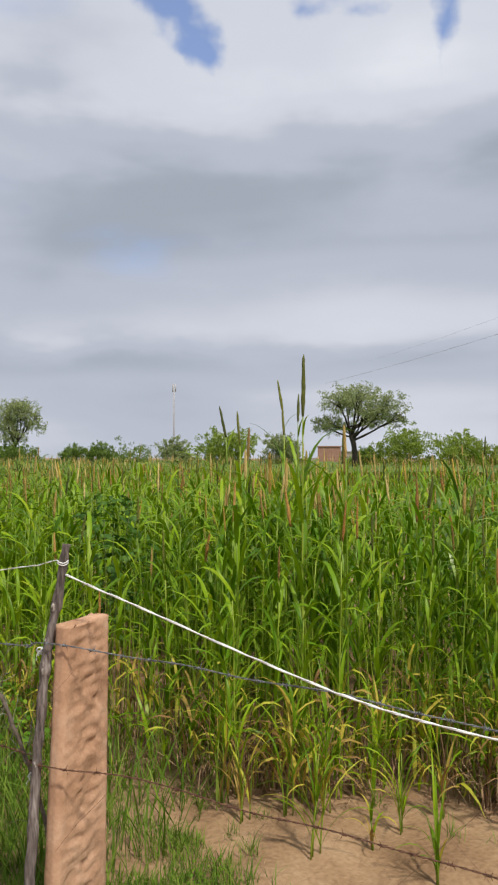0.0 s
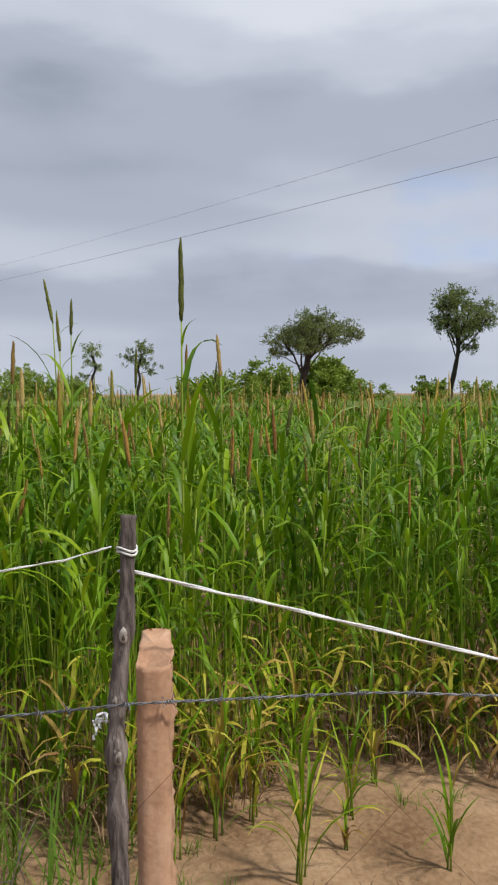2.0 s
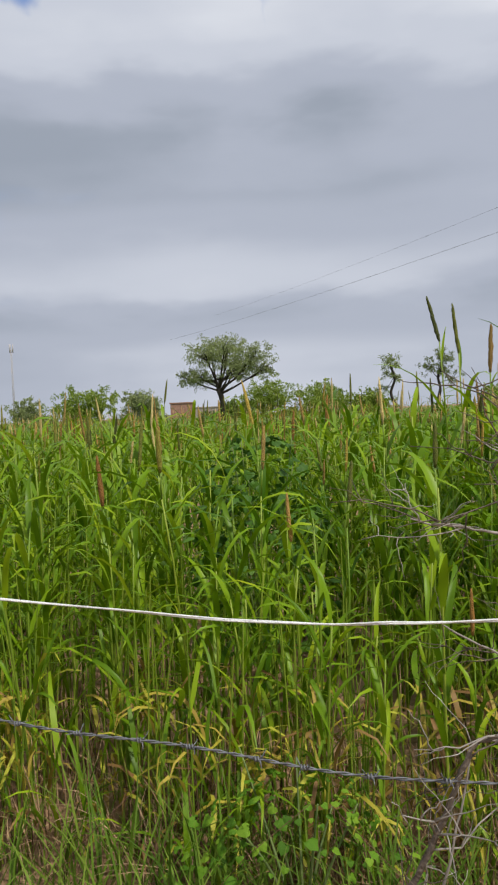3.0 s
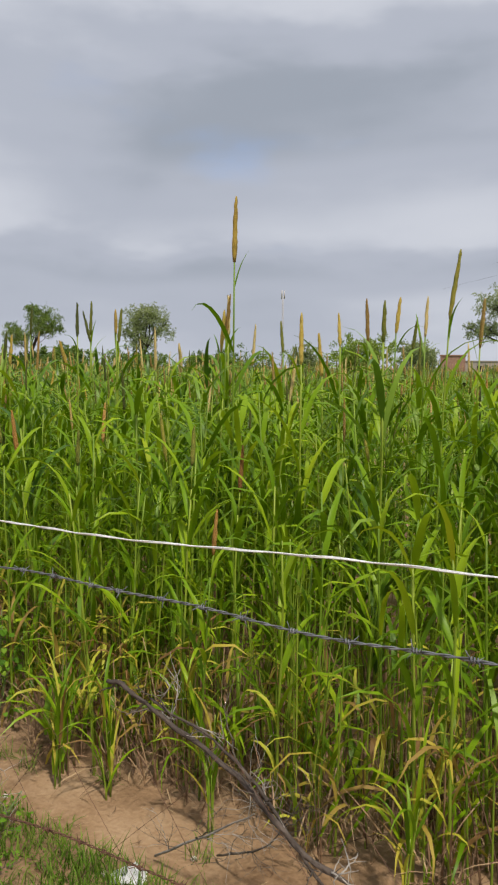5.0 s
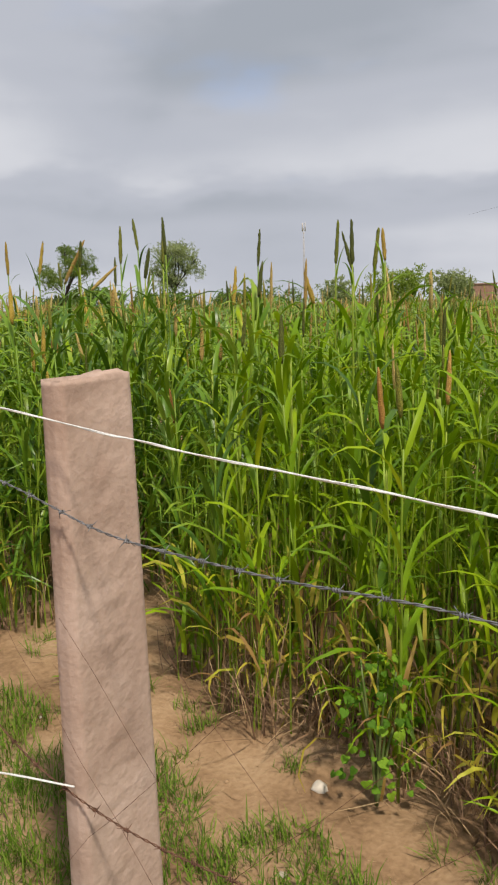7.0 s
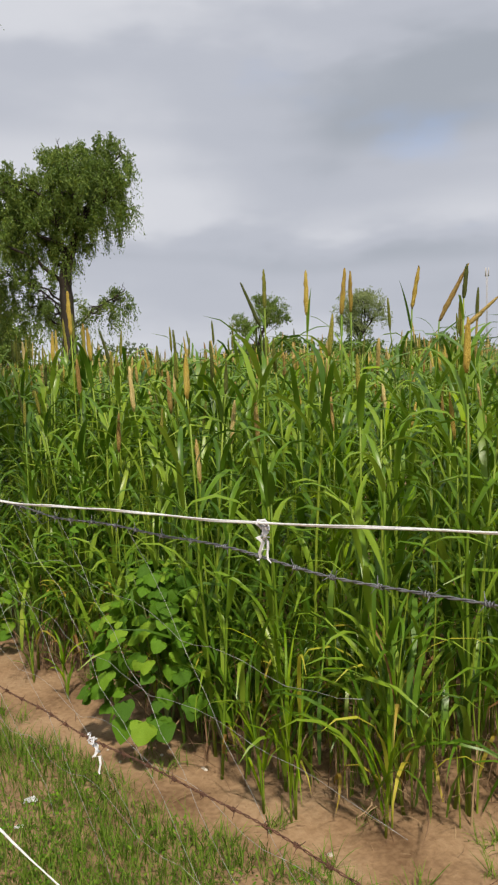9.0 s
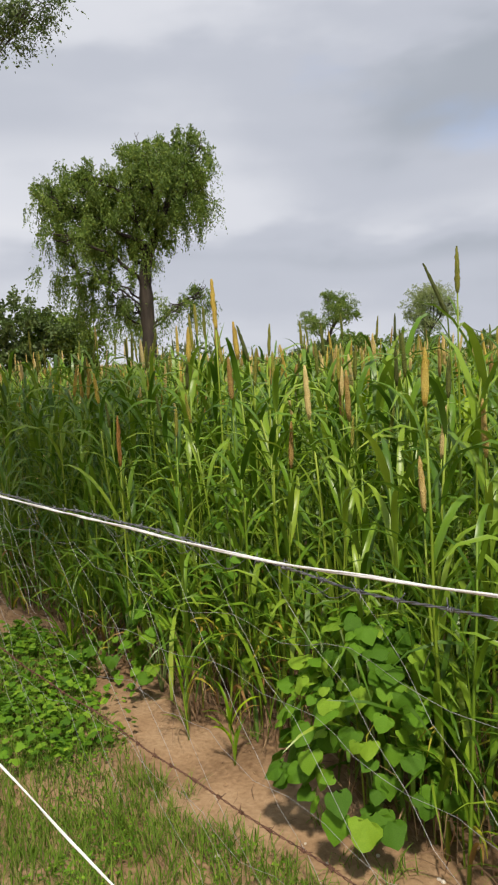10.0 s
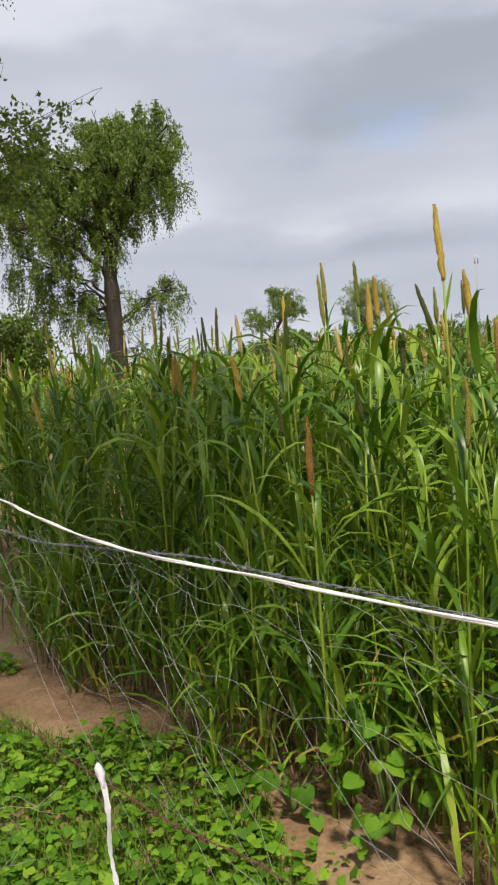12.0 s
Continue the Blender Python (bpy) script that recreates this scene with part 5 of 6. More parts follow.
def plant_object(name, pieces, leaf_mat, x, y, turn, label):
    """A millet plant with its stalk, each leaf and the head as parts."""
    top = empty(name, x, y, height(x, y), turn)
    for v, f, kind in pieces:
        g = Geo()
        g.add(v, f)
        if kind == "stalk":
            part("stalk", g, STALK, top)
        elif kind in ("leaf", "dry"):
            part("leaf", g, leaf_mat if kind == "leaf" else LEAF_DRY, top)
        else:
            part("seed_head", g, HEADS[kind], top)
    return tagged(top, label, "millet plant", "millet plants at the field edge")


def front_plants():
    rng = np.random.default_rng(101)
    lush, thin, green = [], [], []
    for k in range(9):
        h = rng.uniform(0.95, 1.28)
        hd = any_head(rng, 0.35)
        thin.append(plant_object("millet_plant", millet(rng, h, 11, 0.42, 0.026, hd, dry=4 if k % 3 else 3), LEAF_FRESH, -1.0 - 0.4 * k, 1.35 + 0.07 * k, 40 * k,
                                 "slender yellow-green millet plant with withered lower leaves" + (" and seed head" if hd else "")))
    for k in range(6):
        h = rng.uniform(0.98, 1.28)
        hd = any_head(rng, 0.35)
        green.append(plant_object("millet_plant", millet(rng, h, 11, 0.42, 0.026, hd, dry=3 if k % 3 else 2), LEAF_MID, 1.9 - 0.4 * k, 1.75 + 0.07 * k, 40 * k,
                                  "slender mid-green millet plant with a few withered leaves" + (" and seed head" if hd else "")))
    for k in range(9):
        h = rng.uniform(1.1, 1.42)
        hd = any_head(rng, 0.5, True)
        lush.append(plant_object("millet_plant", millet(rng, h, 12, 0.50, 0.029, hd, dry=1 if k % 2 else 0, stalk_r=0.008), LEAF_DEEP, -7.6 - 0.35 * k, 1.3 + 0.06 * k, 40 * k,
                                 "tall green millet plant with broad arching leaves" + (" and seed head" if hd else "")))
    spots = []
    x = 2.9
    while x > -12.6:
        dense = 0.075 if x > -6.8 else 0.062
        x -= dense * rng.uniform(0.5, 1.5)
        e = float(field_edge(x))
        y = e + 0.62 * rng.random() ** 1.25 + rng.normal(0, 0.03)
        if -0.25 < x - 0.75 < 0.3 and y < 2.05 and rng.random() < 0.6:
            continue
        spots.append((x, y))
    for x, y in spots:
        kinds = green if x > -0.9 and rng.random() < 0.6 else thin if x > -6.6 + rng.normal(0, 0.4) else lush
        near = np.clip((y - float(field_edge(x))) / 0.5, 0, 1)
        s = rng.uniform(0.78, 0.95) + 0.2 * near
        if -1.8 < x < -0.7 and y < 2.0:
            s *= 0.86
        src = kinds[rng.integers(len(kinds))]
        copy_thing(src, pose(x, y, height(x, y) - 0.01, rng.normal(0, 3), rng.normal(0, 3), rng.uniform(0, 360)) @ Matrix.Diagonal((s, s, s, 1)))


front_plants()


def tall_millet(x, y, top, length, kind, lean, leaf_mat, seed, label, radius=0.0115):
    """A single stalk that stands above the crop; its head ends at top."""
    rng = np.random.default_rng(seed)
    ob = empty("tall_millet_plant", x - lean[0], y - lean[1], 0)
    lx, ly = lean
    z = np.linspace(0, 1, 8)
    base_z = top - length
    low = 0.5 if abs(lx) < 0.12 else 0.35
    line = np.stack([lx * z ** 2 * low, ly * z ** 2 * low, base_z * z], 1)
    g = Geo()
    g.add(*tube(line, np.linspace(0.008, 0.0035, 8), 6))
    part("stalk", g, STALK, ob)
    end = np.array([lx, ly, top])
    g = Geo()
    g.add(*spike(line[-1], end, radius * 0.98, 9, 14, 0.13, rng))
    part("seed_head", g, HEADS[kind], ob)
    az = rng.uniform(0, 6.3)
    for i in range(8):
        s = 0.2 + 0.1 * i if i < 7 else 0.94
        b = np.array([np.interp(s, z, line[:, k]) for k in range(3)])
        az += np.pi + rng.normal(0, 0.5)
        g = Geo()
        top_leaf = i == 7
        g.add(*blade(b, az, rng.uniform(0.14, 0.28) if top_leaf else rng.uniform(0.4, 0.6), 0.014 if top_leaf else 0.028, rng.uniform(60, 84) if top_leaf else rng.uniform(50, 75), rng.uniform(10, 110) if top_leaf else rng.uniform(60, 120), 7, 0.5, rng.uniform(-0.6, 0.6)))
        part("leaf", g, leaf_mat, ob)
    tagged(ob, label, "millet plant", "tall stalks above the crop")


for i, (x, y, top, ln, kind, lean, mat, text, r) in enumerate([
        (0.09, 1.75, 2.23, 0.33, "green", (0.0, 0.02), LEAF_FRESH, "tall millet stalk with a long green seed head", 0.0115),
        (0.24, 1.95, 1.86, 0.18, "tan", (-0.03, 0.02), LEAF_FRESH, "millet stalk with a slim tan seed head", 0.009),
        (-0.67, 2.99, 2.24, 0.24, "green", (-0.09, 0.0), LEAF_FRESH, "tall millet stalk with a leaning green head", 0.010),
        (-0.53, 3.05, 2.14, 0.2, "green", (0.01, 0.0), LEAF_FRESH, "tall millet stalk with an upright green head", 0.010),
        (-1.10, 2.9, 2.06, 0.23, "green", (-0.11, 0.0), LEAF_FRESH, "tall millet stalk with a leaning green head", 0.010),
        (-0.98, 2.95, 2.02, 0.25, "green", (-0.05, 0.0), LEAF_FRESH, "tall millet stalk with an upright green head", 0.010),
        (-0.72, 2.6, 1.735, 0.2, "tan", (0.0, 0.0), LEAF_FRESH, "millet stalk with a tan seed head above the leaves", 0.012),
        (-0.535, 2.6, 1.72, 0.28, "gold", (0.0, 0.0), LEAF_FRESH, "millet stalk with a golden seed head above the leaves", 0.012),
        (-0.365, 2.5, 1.68, 0.23, "tan", (0.01, 0.0), LEAF_FRESH, "millet stalk with a tan seed head above the leaves", 0.012),
        (-4.89, 1.87, 2.34, 0.29, "gold", (0.015, 0.0), LEAF_FRESH, "tall lone millet stalk with a golden flowering head", 0.0115),
        (-5.56, 2.71, 2.0, 0.24, "tan", (0.0, 0.0), LEAF_FRESH, "tall millet stalk with a tan seed head", 0.011),
        (-5.62, 2.75, 1.92, 0.22, "gold", (-0.04, 0.0), LEAF_FRESH, "tall millet stalk with a leaning golden head", 0.010),
        (-4.53, 1.86, 1.81, 0.22, "gold", (0.0, 0.0), LEAF_FRESH, "millet stalk with a golden head above the leaves", 0.010),
        (-4.0, 2.30, 2.09, 0.3, "green", (0.07, 0.03), LEAF_FRESH, "tall millet stalk with a dark leaning head", 0.010),
        (-6.3, 2.2, 1.95, 0.2, "green", (-0.02, 0.02), LEAF_FRESH, "tall millet stalk with a slim green head", 0.010),
        (-6.6, 2.6, 2.0, 0.22, "green", (0.03, 0.0), LEAF_FRESH, "tall millet stalk with a slim green head", 0.010),
        (-10.27, 1.31, 2.01, 0.25, "gold", (-0.05, 0.01), LEAF_DEEP, "tall millet stalk with a golden flowering head", 0.0125),
        (-10.46, 0.84, 1.36, 0.25, "red", (0.0, 0.0), LEAF_DEEP, "millet stalk with a russet seed head among leaves", 0.0115),
        (-8.46, 2.20, 2.0, 0.2, "gold", (0.05, 0.05), LEAF_DEEP, "tall millet stalk with a leaning golden head", 0.011),
        (-8.50, 1.72, 1.97, 0.2, "gold", (0.02, 0.03), LEAF_DEEP, "tall millet stalk with a leaning golden head", 0.011),
        (-8.34, 2.43, 2.01, 0.27, "tan", (0.15, 0.16), LEAF_DEEP, "tall millet stalk with a leaning tan head", 0.012),
        (-8.35, 2.71, 1.86, 0.16, "tan", (0.19, 0.20), LEAF_DEEP, "tall millet stalk with a bent tan head", 0.012),
        (-9.42, 1.9, 2.0, 0.24, "green", (-0.14, -0.08), LEAF_DEEP, "tall millet stalk with a leaning green head", 0.010),
        (-9.23, 1.9, 2.05, 0.2, "green", (0.0, 0.0), LEAF_DEEP, "tall millet stalk with an upright green head", 0.011),
        (-9.02, 2.34, 2.04, 0.22, "gold", (0.0, 0.0), LEAF_DEEP, "tall millet stalk with an upright golden head", 0.012),
        (-8.97, 1.95, 2.02, 0.22, "gold", (0.0, 0.0), LEAF_DEEP, "tall millet stalk with an upright tan head", 0.012),
        (-11.28, 1.85, 1.97, 0.2, "green", (-0.03, 0.0), LEAF_DEEP, "tall millet stalk with an upright green head", 0.011),
        (-11.6, 1.9, 1.85, 0.2, "gold", (0.0, 0.0), LEAF_DEEP, "tall millet stalk with a golden head", 0.011),
        (-7.66, 2.08, 2.02, 0.2, "green", (0.0, 0.02), LEAF_DEEP, "tall millet stalk with an upright green head", 0.010),
        (-7.55, 2.3, 2.02, 0.2, "green", (0.02, 0.0), LEAF_DEEP, "tall millet stalk with an upright green head", 0.010),
        (-7.46, 2.2, 2.06, 0.2, "green", (-0.03, 0.0), LEAF_DEEP, "tall millet stalk with an upright green head", 0.010),
        (-10.0, 1.2, 1.62, 0.2, "tan", (-0.03, 0.0), LEAF_DEEP, "millet stalk with a tan head among leaves", 0.0125),
        (-0.80, 2.8, 1.89, 0.23, "tan", (0.02, 0.0), LEAF_FRESH, "millet stalk with a slim tan seed head", 0.011),
        (-0.59, 2.9, 2.06, 0.22, "green", (-0.03, 0.0), LEAF_FRESH, "millet stalk with a slim green head above the leaves", 0.009),
        (-0.17, 3.0, 1.86, 0.22, "green", (0.01, 0.0), LEAF_FRESH, "millet stalk with a slim green head above the leaves", 0.009),
        (-0.27, 2.6, 1.73, 0.2, "green", (0.0, 0.0), LEAF_FRESH, "millet stalk with a slim green head above the leaves", 0.009),
        (0.11, 2.3, 1.84, 0.26, "tan", (0.0, 0.0), LEAF_FRESH, "millet stalk with a ripe tan head above the leaves", 0.009)]):
    tall_millet(x, y, top, ln, kind, lean, mat, 300 + i, text, r)

rng_heads = np.random.default_rng(340)
for row, depth in (
        ([(-6.41, 1.95, 'green'), (-6.31, 1.93, 'gold'), (-5.48, 1.9, 'gold'), (-5.4, 1.98, 'tan'), (-5.3, 1.82, 'tan'), (-5.1, 1.83, 'green'), (-4.89, 1.76, 'gold'), (-4.75, 1.86, 'gold'), (-4.6, 1.93, 'tan'), (-4.47, 1.91, 'green'), (-4.43, 1.93, 'gold'), (-4.35, 1.83, 'green'), (-4.25, 1.92, 'tan'), (-3.98, 1.9, 'tan'), (-3.75, 1.68, 'tan')], 2.6),
        ([(-7.89, 2.1, 'green'), (-7.72, 1.92, 'green'), (-6.96, 1.97, 'green'), (-6.46, 1.92, 'green'), (-6.68, 1.74, 'gold'), (-7.05, 1.78, 'gold'), (-8.31, 2.0, 'green')], 2.4),
        ([(-11.94, 1.83, 'green'), (-11.73, 1.77, 'tan'), (-11.24, 1.91, 'green'), (-10.95, 1.93, 'green'), (-10.88, 1.86, 'gold'), (-10.78, 1.82, 'green'), (-10.67, 1.8, 'green'), (-11.37, 1.6, 'tan'), (-10.35, 1.66, 'green'), (-12.5, 1.9, 'tan')], 1.7)):
    for i, (x, top, kind) in enumerate(row):
        lx = rng_heads.normal(0, 0.05)
        tall_millet(x, depth + rng_heads.normal(0, 0.05), top, rng_heads.uniform(0.15, 0.24), kind, (lx, rng_heads.normal(0, 0.03)), LEAF_DEEP if x < -7.5 else LEAF_FRESH, 350 + int(-x * 40),
                    {"green": "millet stalk with a slim green head above the leaves", "gold": "millet stalk with a golden flowering head above the leaves", "tan": "millet stalk with a ripe tan head above the leaves"}[kind] + (", leaning" if abs(lx) > 0.06 else ""),
                    rng_heads.uniform(0.0085, 0.0125))


def field_stuff():
    """The standing crop behind the edge: joined plants, coarser with distance."""
    rng = np.random.default_rng(202)
    mats = [STALK, LEAF_FRESH, LEAF_DEEP, LEAF_DRY, HEAD_TAN, HEAD_RED, HEAD_GREEN, HEAD_GOLD, LEAF_MID]
    slot = {"stalk": 0, "dry": 3, "tan": 4, "red": 5, "green": 6, "gold": 7}

    def joined(pieces, leaf_slot):
        v, f, m, n = [], [], [], 0
        for pv, pf, kind in pieces:
            v.append(np.asarray(pv))
            f += [tuple(i + n for i in q) for q in pf]
            m += [slot.get(kind, leaf_slot)] * len(pf)
            n += len(pv)
        quads = [q if len(q) == 4 else (q[0], q[1], q[2], q[-1]) for q in f]
        return np.concatenate(v), np.array(quads), np.array(m, dtype=np.int32)

    def variants(n, segs, leaves, lush, green=False):
        out = []
        for _ in range(n):
            h = rng.uniform(1.16, 1.46) if lush else rng.uniform(1.05, 1.36)
            hd = any_head(rng, 0.52 if lush else 0.34, lush)
            pc = millet(rng, h, leaves + (3 if not lush else 2) if segs > 4 else leaves, 0.49 if lush else 0.40, 0.029 if lush else 0.025, hd, segs=segs, fold=0, stalk_sides=4 if segs > 3 else 3, lean=0.08)
            out.append(joined(pc, 8 if green else 2 if lush else 1))
        return out

    def scatter(name, spots, fresh, lush, label, zone, mid):
        V, F, M, n = [], [], [], 0
        for x, y in spots:
            deep = 1 / (1 + math.exp((x + 7.6 + 0.3 * y) / 0.7))
            north = 0.85 / (1 + math.exp(-(x + 1.2 + 0.06 * y) / 0.9))
            kinds = lush if rng.random() < deep * 0.9 + 0.02 else mid if rng.random() < north else fresh
            v, f, m = kinds[rng.integers(len(kinds))]
            a, s = rng.uniform(0, 2 * np.pi), rng.uniform(0.86, 1.12) * zone
            c, d = math.cos(a) * s, math.sin(a) * s
            w = np.stack([v[:, 0] * c - v[:, 1] * d + x, v[:, 0] * d + v[:, 1] * c + y, v[:, 2] * s], 1)
            V.append(w)
            F.append(f + n)
            M.append(m)
            n += len(v)
        V, F, M = np.concatenate(V), np.concatenate(F), np.concatenate(M)
        me = bpy.data.meshes.new(name)
        me.from_pydata(V.tolist(), [], F.tolist())
        for mt in mats:
            me.materials.append(mt)
        me.polygons.foreach_set("material_index", M)
        me.polygons.foreach_set("use_smooth", np.full(len(F), True))
        tagged(new(name, me), label, "millet crop", kind="stuff")

    # band behind the edge
    spots = []
    for _ in range(2300):
        x, d = rng.uniform(-15.5, 6.0), rng.uniform(0.5, 4.2)
        y = float(field_edge(x)) + d
        if d < 1.2 and x > -6.8 and rng.random() < 0.25:
            continue
        if math.hypot(x + 1.95, y - 2.65) < 0.55 and rng.random() < 0.8 or 1.3 < y < 2.6 and abs(x + 1.95 - 0.78 * (2.7 - y)) < 0.3 and rng.random() < 0.75:
            continue
        spots.append((x, y))
    scatter("millet_band", spots, variants(14, 5, 11, False), variants(14, 5, 11, True), "dense standing millet behind the field edge", 1.0, variants(12, 5, 11, False, True))

    def wedge(r0, r1, per_m2):
        out = []
        area = 0.5 * (r1 ** 2 - r0 ** 2) * radians(112)
        for _ in range(int(area * per_m2)):
            r = math.sqrt(rng.uniform(r0 ** 2, r1 ** 2))
            b = radians(rng.uniform(-36, 76))
            x, y = -4.0 - r * math.sin(b), r * math.cos(b) - 1
            if y > float(field_edge(np.clip(x, -14, 4))) + 4.0 or x < -15.3 or (x > 6 and y > 2.2):
                if y > 1.0:
                    out.append((x, y))
        return out

    scatter("millet_field", wedge(5, 17, 9.0), variants(8, 4, 8, False), variants(8, 4, 8, True), "green millet standing deep into the field", 1.0, variants(8, 4, 8, False, True))
    scatter("millet_distance", wedge(17, 40, 3.1) + wedge(40, 72, 0.6), variants(6, 3, 5, False), variants(6, 3, 5, True), "distant millet with tan heads", 1.02, variants(6, 3, 5, False, True))

    # the crop beyond, seen edge-on
    xs, ys = np.linspace(-170, 110, 150), np.concatenate([np.linspace(34, 70, 40), np.linspace(72, 190, 30)])
    v = [(x, y, 0.98 + 0.13 * noise.noise((x * 0.9, y * 0.9, 1)) + 0.08 * noise.noise((x * 0.21, y * 0.21, 5))) for y in ys for x in xs]
    nx = len(xs)
    f = [(j * nx + i, j * nx + i + 1, (j + 1) * nx + i + 1, (j + 1) * nx + i) for j in range(len(ys) - 1) for i in range(nx - 1)]
    g = Geo()
    g.add(v, f)
    tagged(part("far_crop", g, CANOPY), "far millet crop running to the tree line", "millet crop", kind="stuff")


field_stuff()


# ---- margin: sprouts, bushes, grass, weeds, litter ----
def sprout(x, y, h, n, seed, label, faded=0.15):
    """A young plant: one or two thin stems with arching leaves to either side."""
    rng = np.random.default_rng(seed)
    top = empty("millet_sprout", x, y, height(x, y) - 0.01)
    for t in range(1 + n // 6):
        sh = h * (0.7 if t == 0 else rng.uniform(0.3, 0.5))
        la = rng.uniform(0, 6.3)
        s = np.linspace(0, 1, 5)
        line = np.stack([0.10 * sh * np.cos(la) * s ** 1.5 + 0.012 * t * math.cos(2.4 * t), 0.012 * t * math.sin(2.4 * t) + 0.10 * sh * np.sin(la) * s ** 1.5, sh * s], 1)
        g = Geo()
        g.add(*tube(line, np.linspace(0.0042, 0.002, 5), 5))
        part("stem", g, STALK, top)
        az = rng.uniform(0, 6.3)
        for i in range(max(4, n // (1 + n // 6) + 2 - t)):
            q = rng.uniform(0.12, 1.0)
            b = np.array([np.interp(q, s, line[:, k]) for k in range(3)])
            az += np.pi + rng.normal(0, 0.7)
            g = Geo()
            low = rng.random() < faded * (1.8 if q < 0.4 else 0.7)
            g.add(*blade(b, az, h * rng.uniform(0.4, 0.72), rng.uniform(0.009, 0.016), rng.uniform(66, 88), rng.uniform(30, 165), 7, 0.5, rng.uniform(-0.8, 0.8)))
            part("leaf", g, LEAF_DRY if low else LEAF_FRESH, top)
    tagged(top, label, "millet sprout", "young sprouts on the margin")


for k, (x, y, h, n, faded) in enumerate([
        (0.46, 1.01, 0.66, 22, 0.08), (0.98, 1.05, 0.46, 10, 0.1), (1.98, 1.0, 0.5, 14, 0.1), (2.15, 1.12, 0.4, 9, 0.1), (0.72, 1.42, 0.5, 16, 0.3), (0.34, 1.42, 0.62, 20, 0.35), (0.20, 1.3, 0.6, 20, 0.4), (0.52, 1.62, 0.55, 16, 0.3),
        (0.86, 1.62, 0.5, 14, 0.35), (1.02, 1.85, 0.42, 14, 0.95), (0.05, 1.15, 0.55, 18, 0.4), (-0.12, 1.25, 0.6, 18, 0.4), (1.55, 1.42, 0.4, 9, 0.7), (2.35, 1.35, 0.42, 9, 0.3), (0.66, 1.2, 0.3, 7, 0.5),
        (-4.75, 0.92, 0.55, 12, 0.2), (-4.95, 0.85, 0.6, 16, 0.2), (-5.02, 0.95, 0.5, 12, 0.3), (-4.3, 0.95, 0.6, 12, 0.3), (-3.6, 0.95, 0.5, 12, 0.3), (-3.0, 0.98, 0.5, 12, 0.3), (-7.72, 1.0, 0.7, 11, 0.2), (-8.0, 0.86, 0.85, 14, 0.12), (-8.1, 0.80, 0.6, 9, 0.12),
        (-6.9, 0.95, 0.4, 9, 0.1), (-6.7, 0.8, 0.4, 9, 0.1), (-7.15, 1.35, 0.6, 14, 0.2), (-9.75, 0.72, 0.4, 9, 0.1), (-9.45, 0.75, 0.35, 8, 0.1), (-10.9, 0.7, 0.4, 8, 0.1)]):
    sprout(x, y, h, n, 400 + k, "clump of yellowing millet shoots on bare sand" if faded > 0.28 else "young green millet shoots growing out of bare sand", faded)


def leafy_bush(name, x, y, h, spread, leaf, n, seed, label, mat=BROADLEAF):
    rng = np.random.default_rng(seed)
    top = empty(name, x, y, height(x, y))
    stems = []
    for i in range(7):
        a = 2 * np.pi * i / 7 + rng.uniform(-0.3, 0.3)
        r = spread * rng.uniform(0.3, 0.8)
        line = smooth_line([(0, 0, 0), (r * 0.4 * np.cos(a), r * 0.4 * np.sin(a), h * 0.45), (r * np.cos(a), r * np.sin(a), h * rng.uniform(0.75, 1.0))], 6)
        g = Geo()
        g.add(*tube(line, np.linspace(0.006, 0.0025, len(line)), 5))
        part("stem", g, STEM, top)
        stems.append(line)
    meshes = []
    for i in range(5):
        g = Geo()
        g.add(*lobed_leaf(1.08 + 0.14 * i / 4, 1.0, 0.04 + 0.012 * i, 0.10 + 0.05 * i, 1.3 * i))
        meshes.append(g.mesh("leaf", [mat]))
    for i in range(n):
        # leaves sit all over a ragged dome, faces turned out and up, tips hanging
        a = rng.uniform(0, 2 * np.pi)
        t = rng.uniform(0.22, 1.0)
        rr = spread * np.interp(t, [0, 0.3, 0.65, 1.0], [0.45, 0.95, 0.85, 0.35]) * rng.uniform(0.3, 1.1) ** 0.6
        out = Vector((math.cos(a), math.sin(a), 0))
        face = (out * rng.uniform(0.2, 1.1) + Vector((0, 0, rng.uniform(0.4, 1.1))) + Vector(rng.normal(0, 0.34, 3))).normalized()
        tip = (out * 0.55 + Vector((0, 0, -0.75)) + Vector(rng.normal(0, 0.35, 3)))
        tip = (tip - face * tip.dot(face)).normalized()
        side = tip.cross(face)
        s = leaf * rng.uniform(0.42, 1.15) * (0.75 if t < 0.2 or t > 0.9 else 1)
        ob = part("leaf", meshes[rng.integers(5)], mat, top)
        m = Matrix((side, tip, face)).transposed().to_4x4()
        m.translation = out * rr + Vector((0, 0, h * t))
        ob.matrix_basis = m @ Matrix.Diagonal((s, s, s, 1))
    return tagged(top, label, "bush", "broad-leaved weeds")


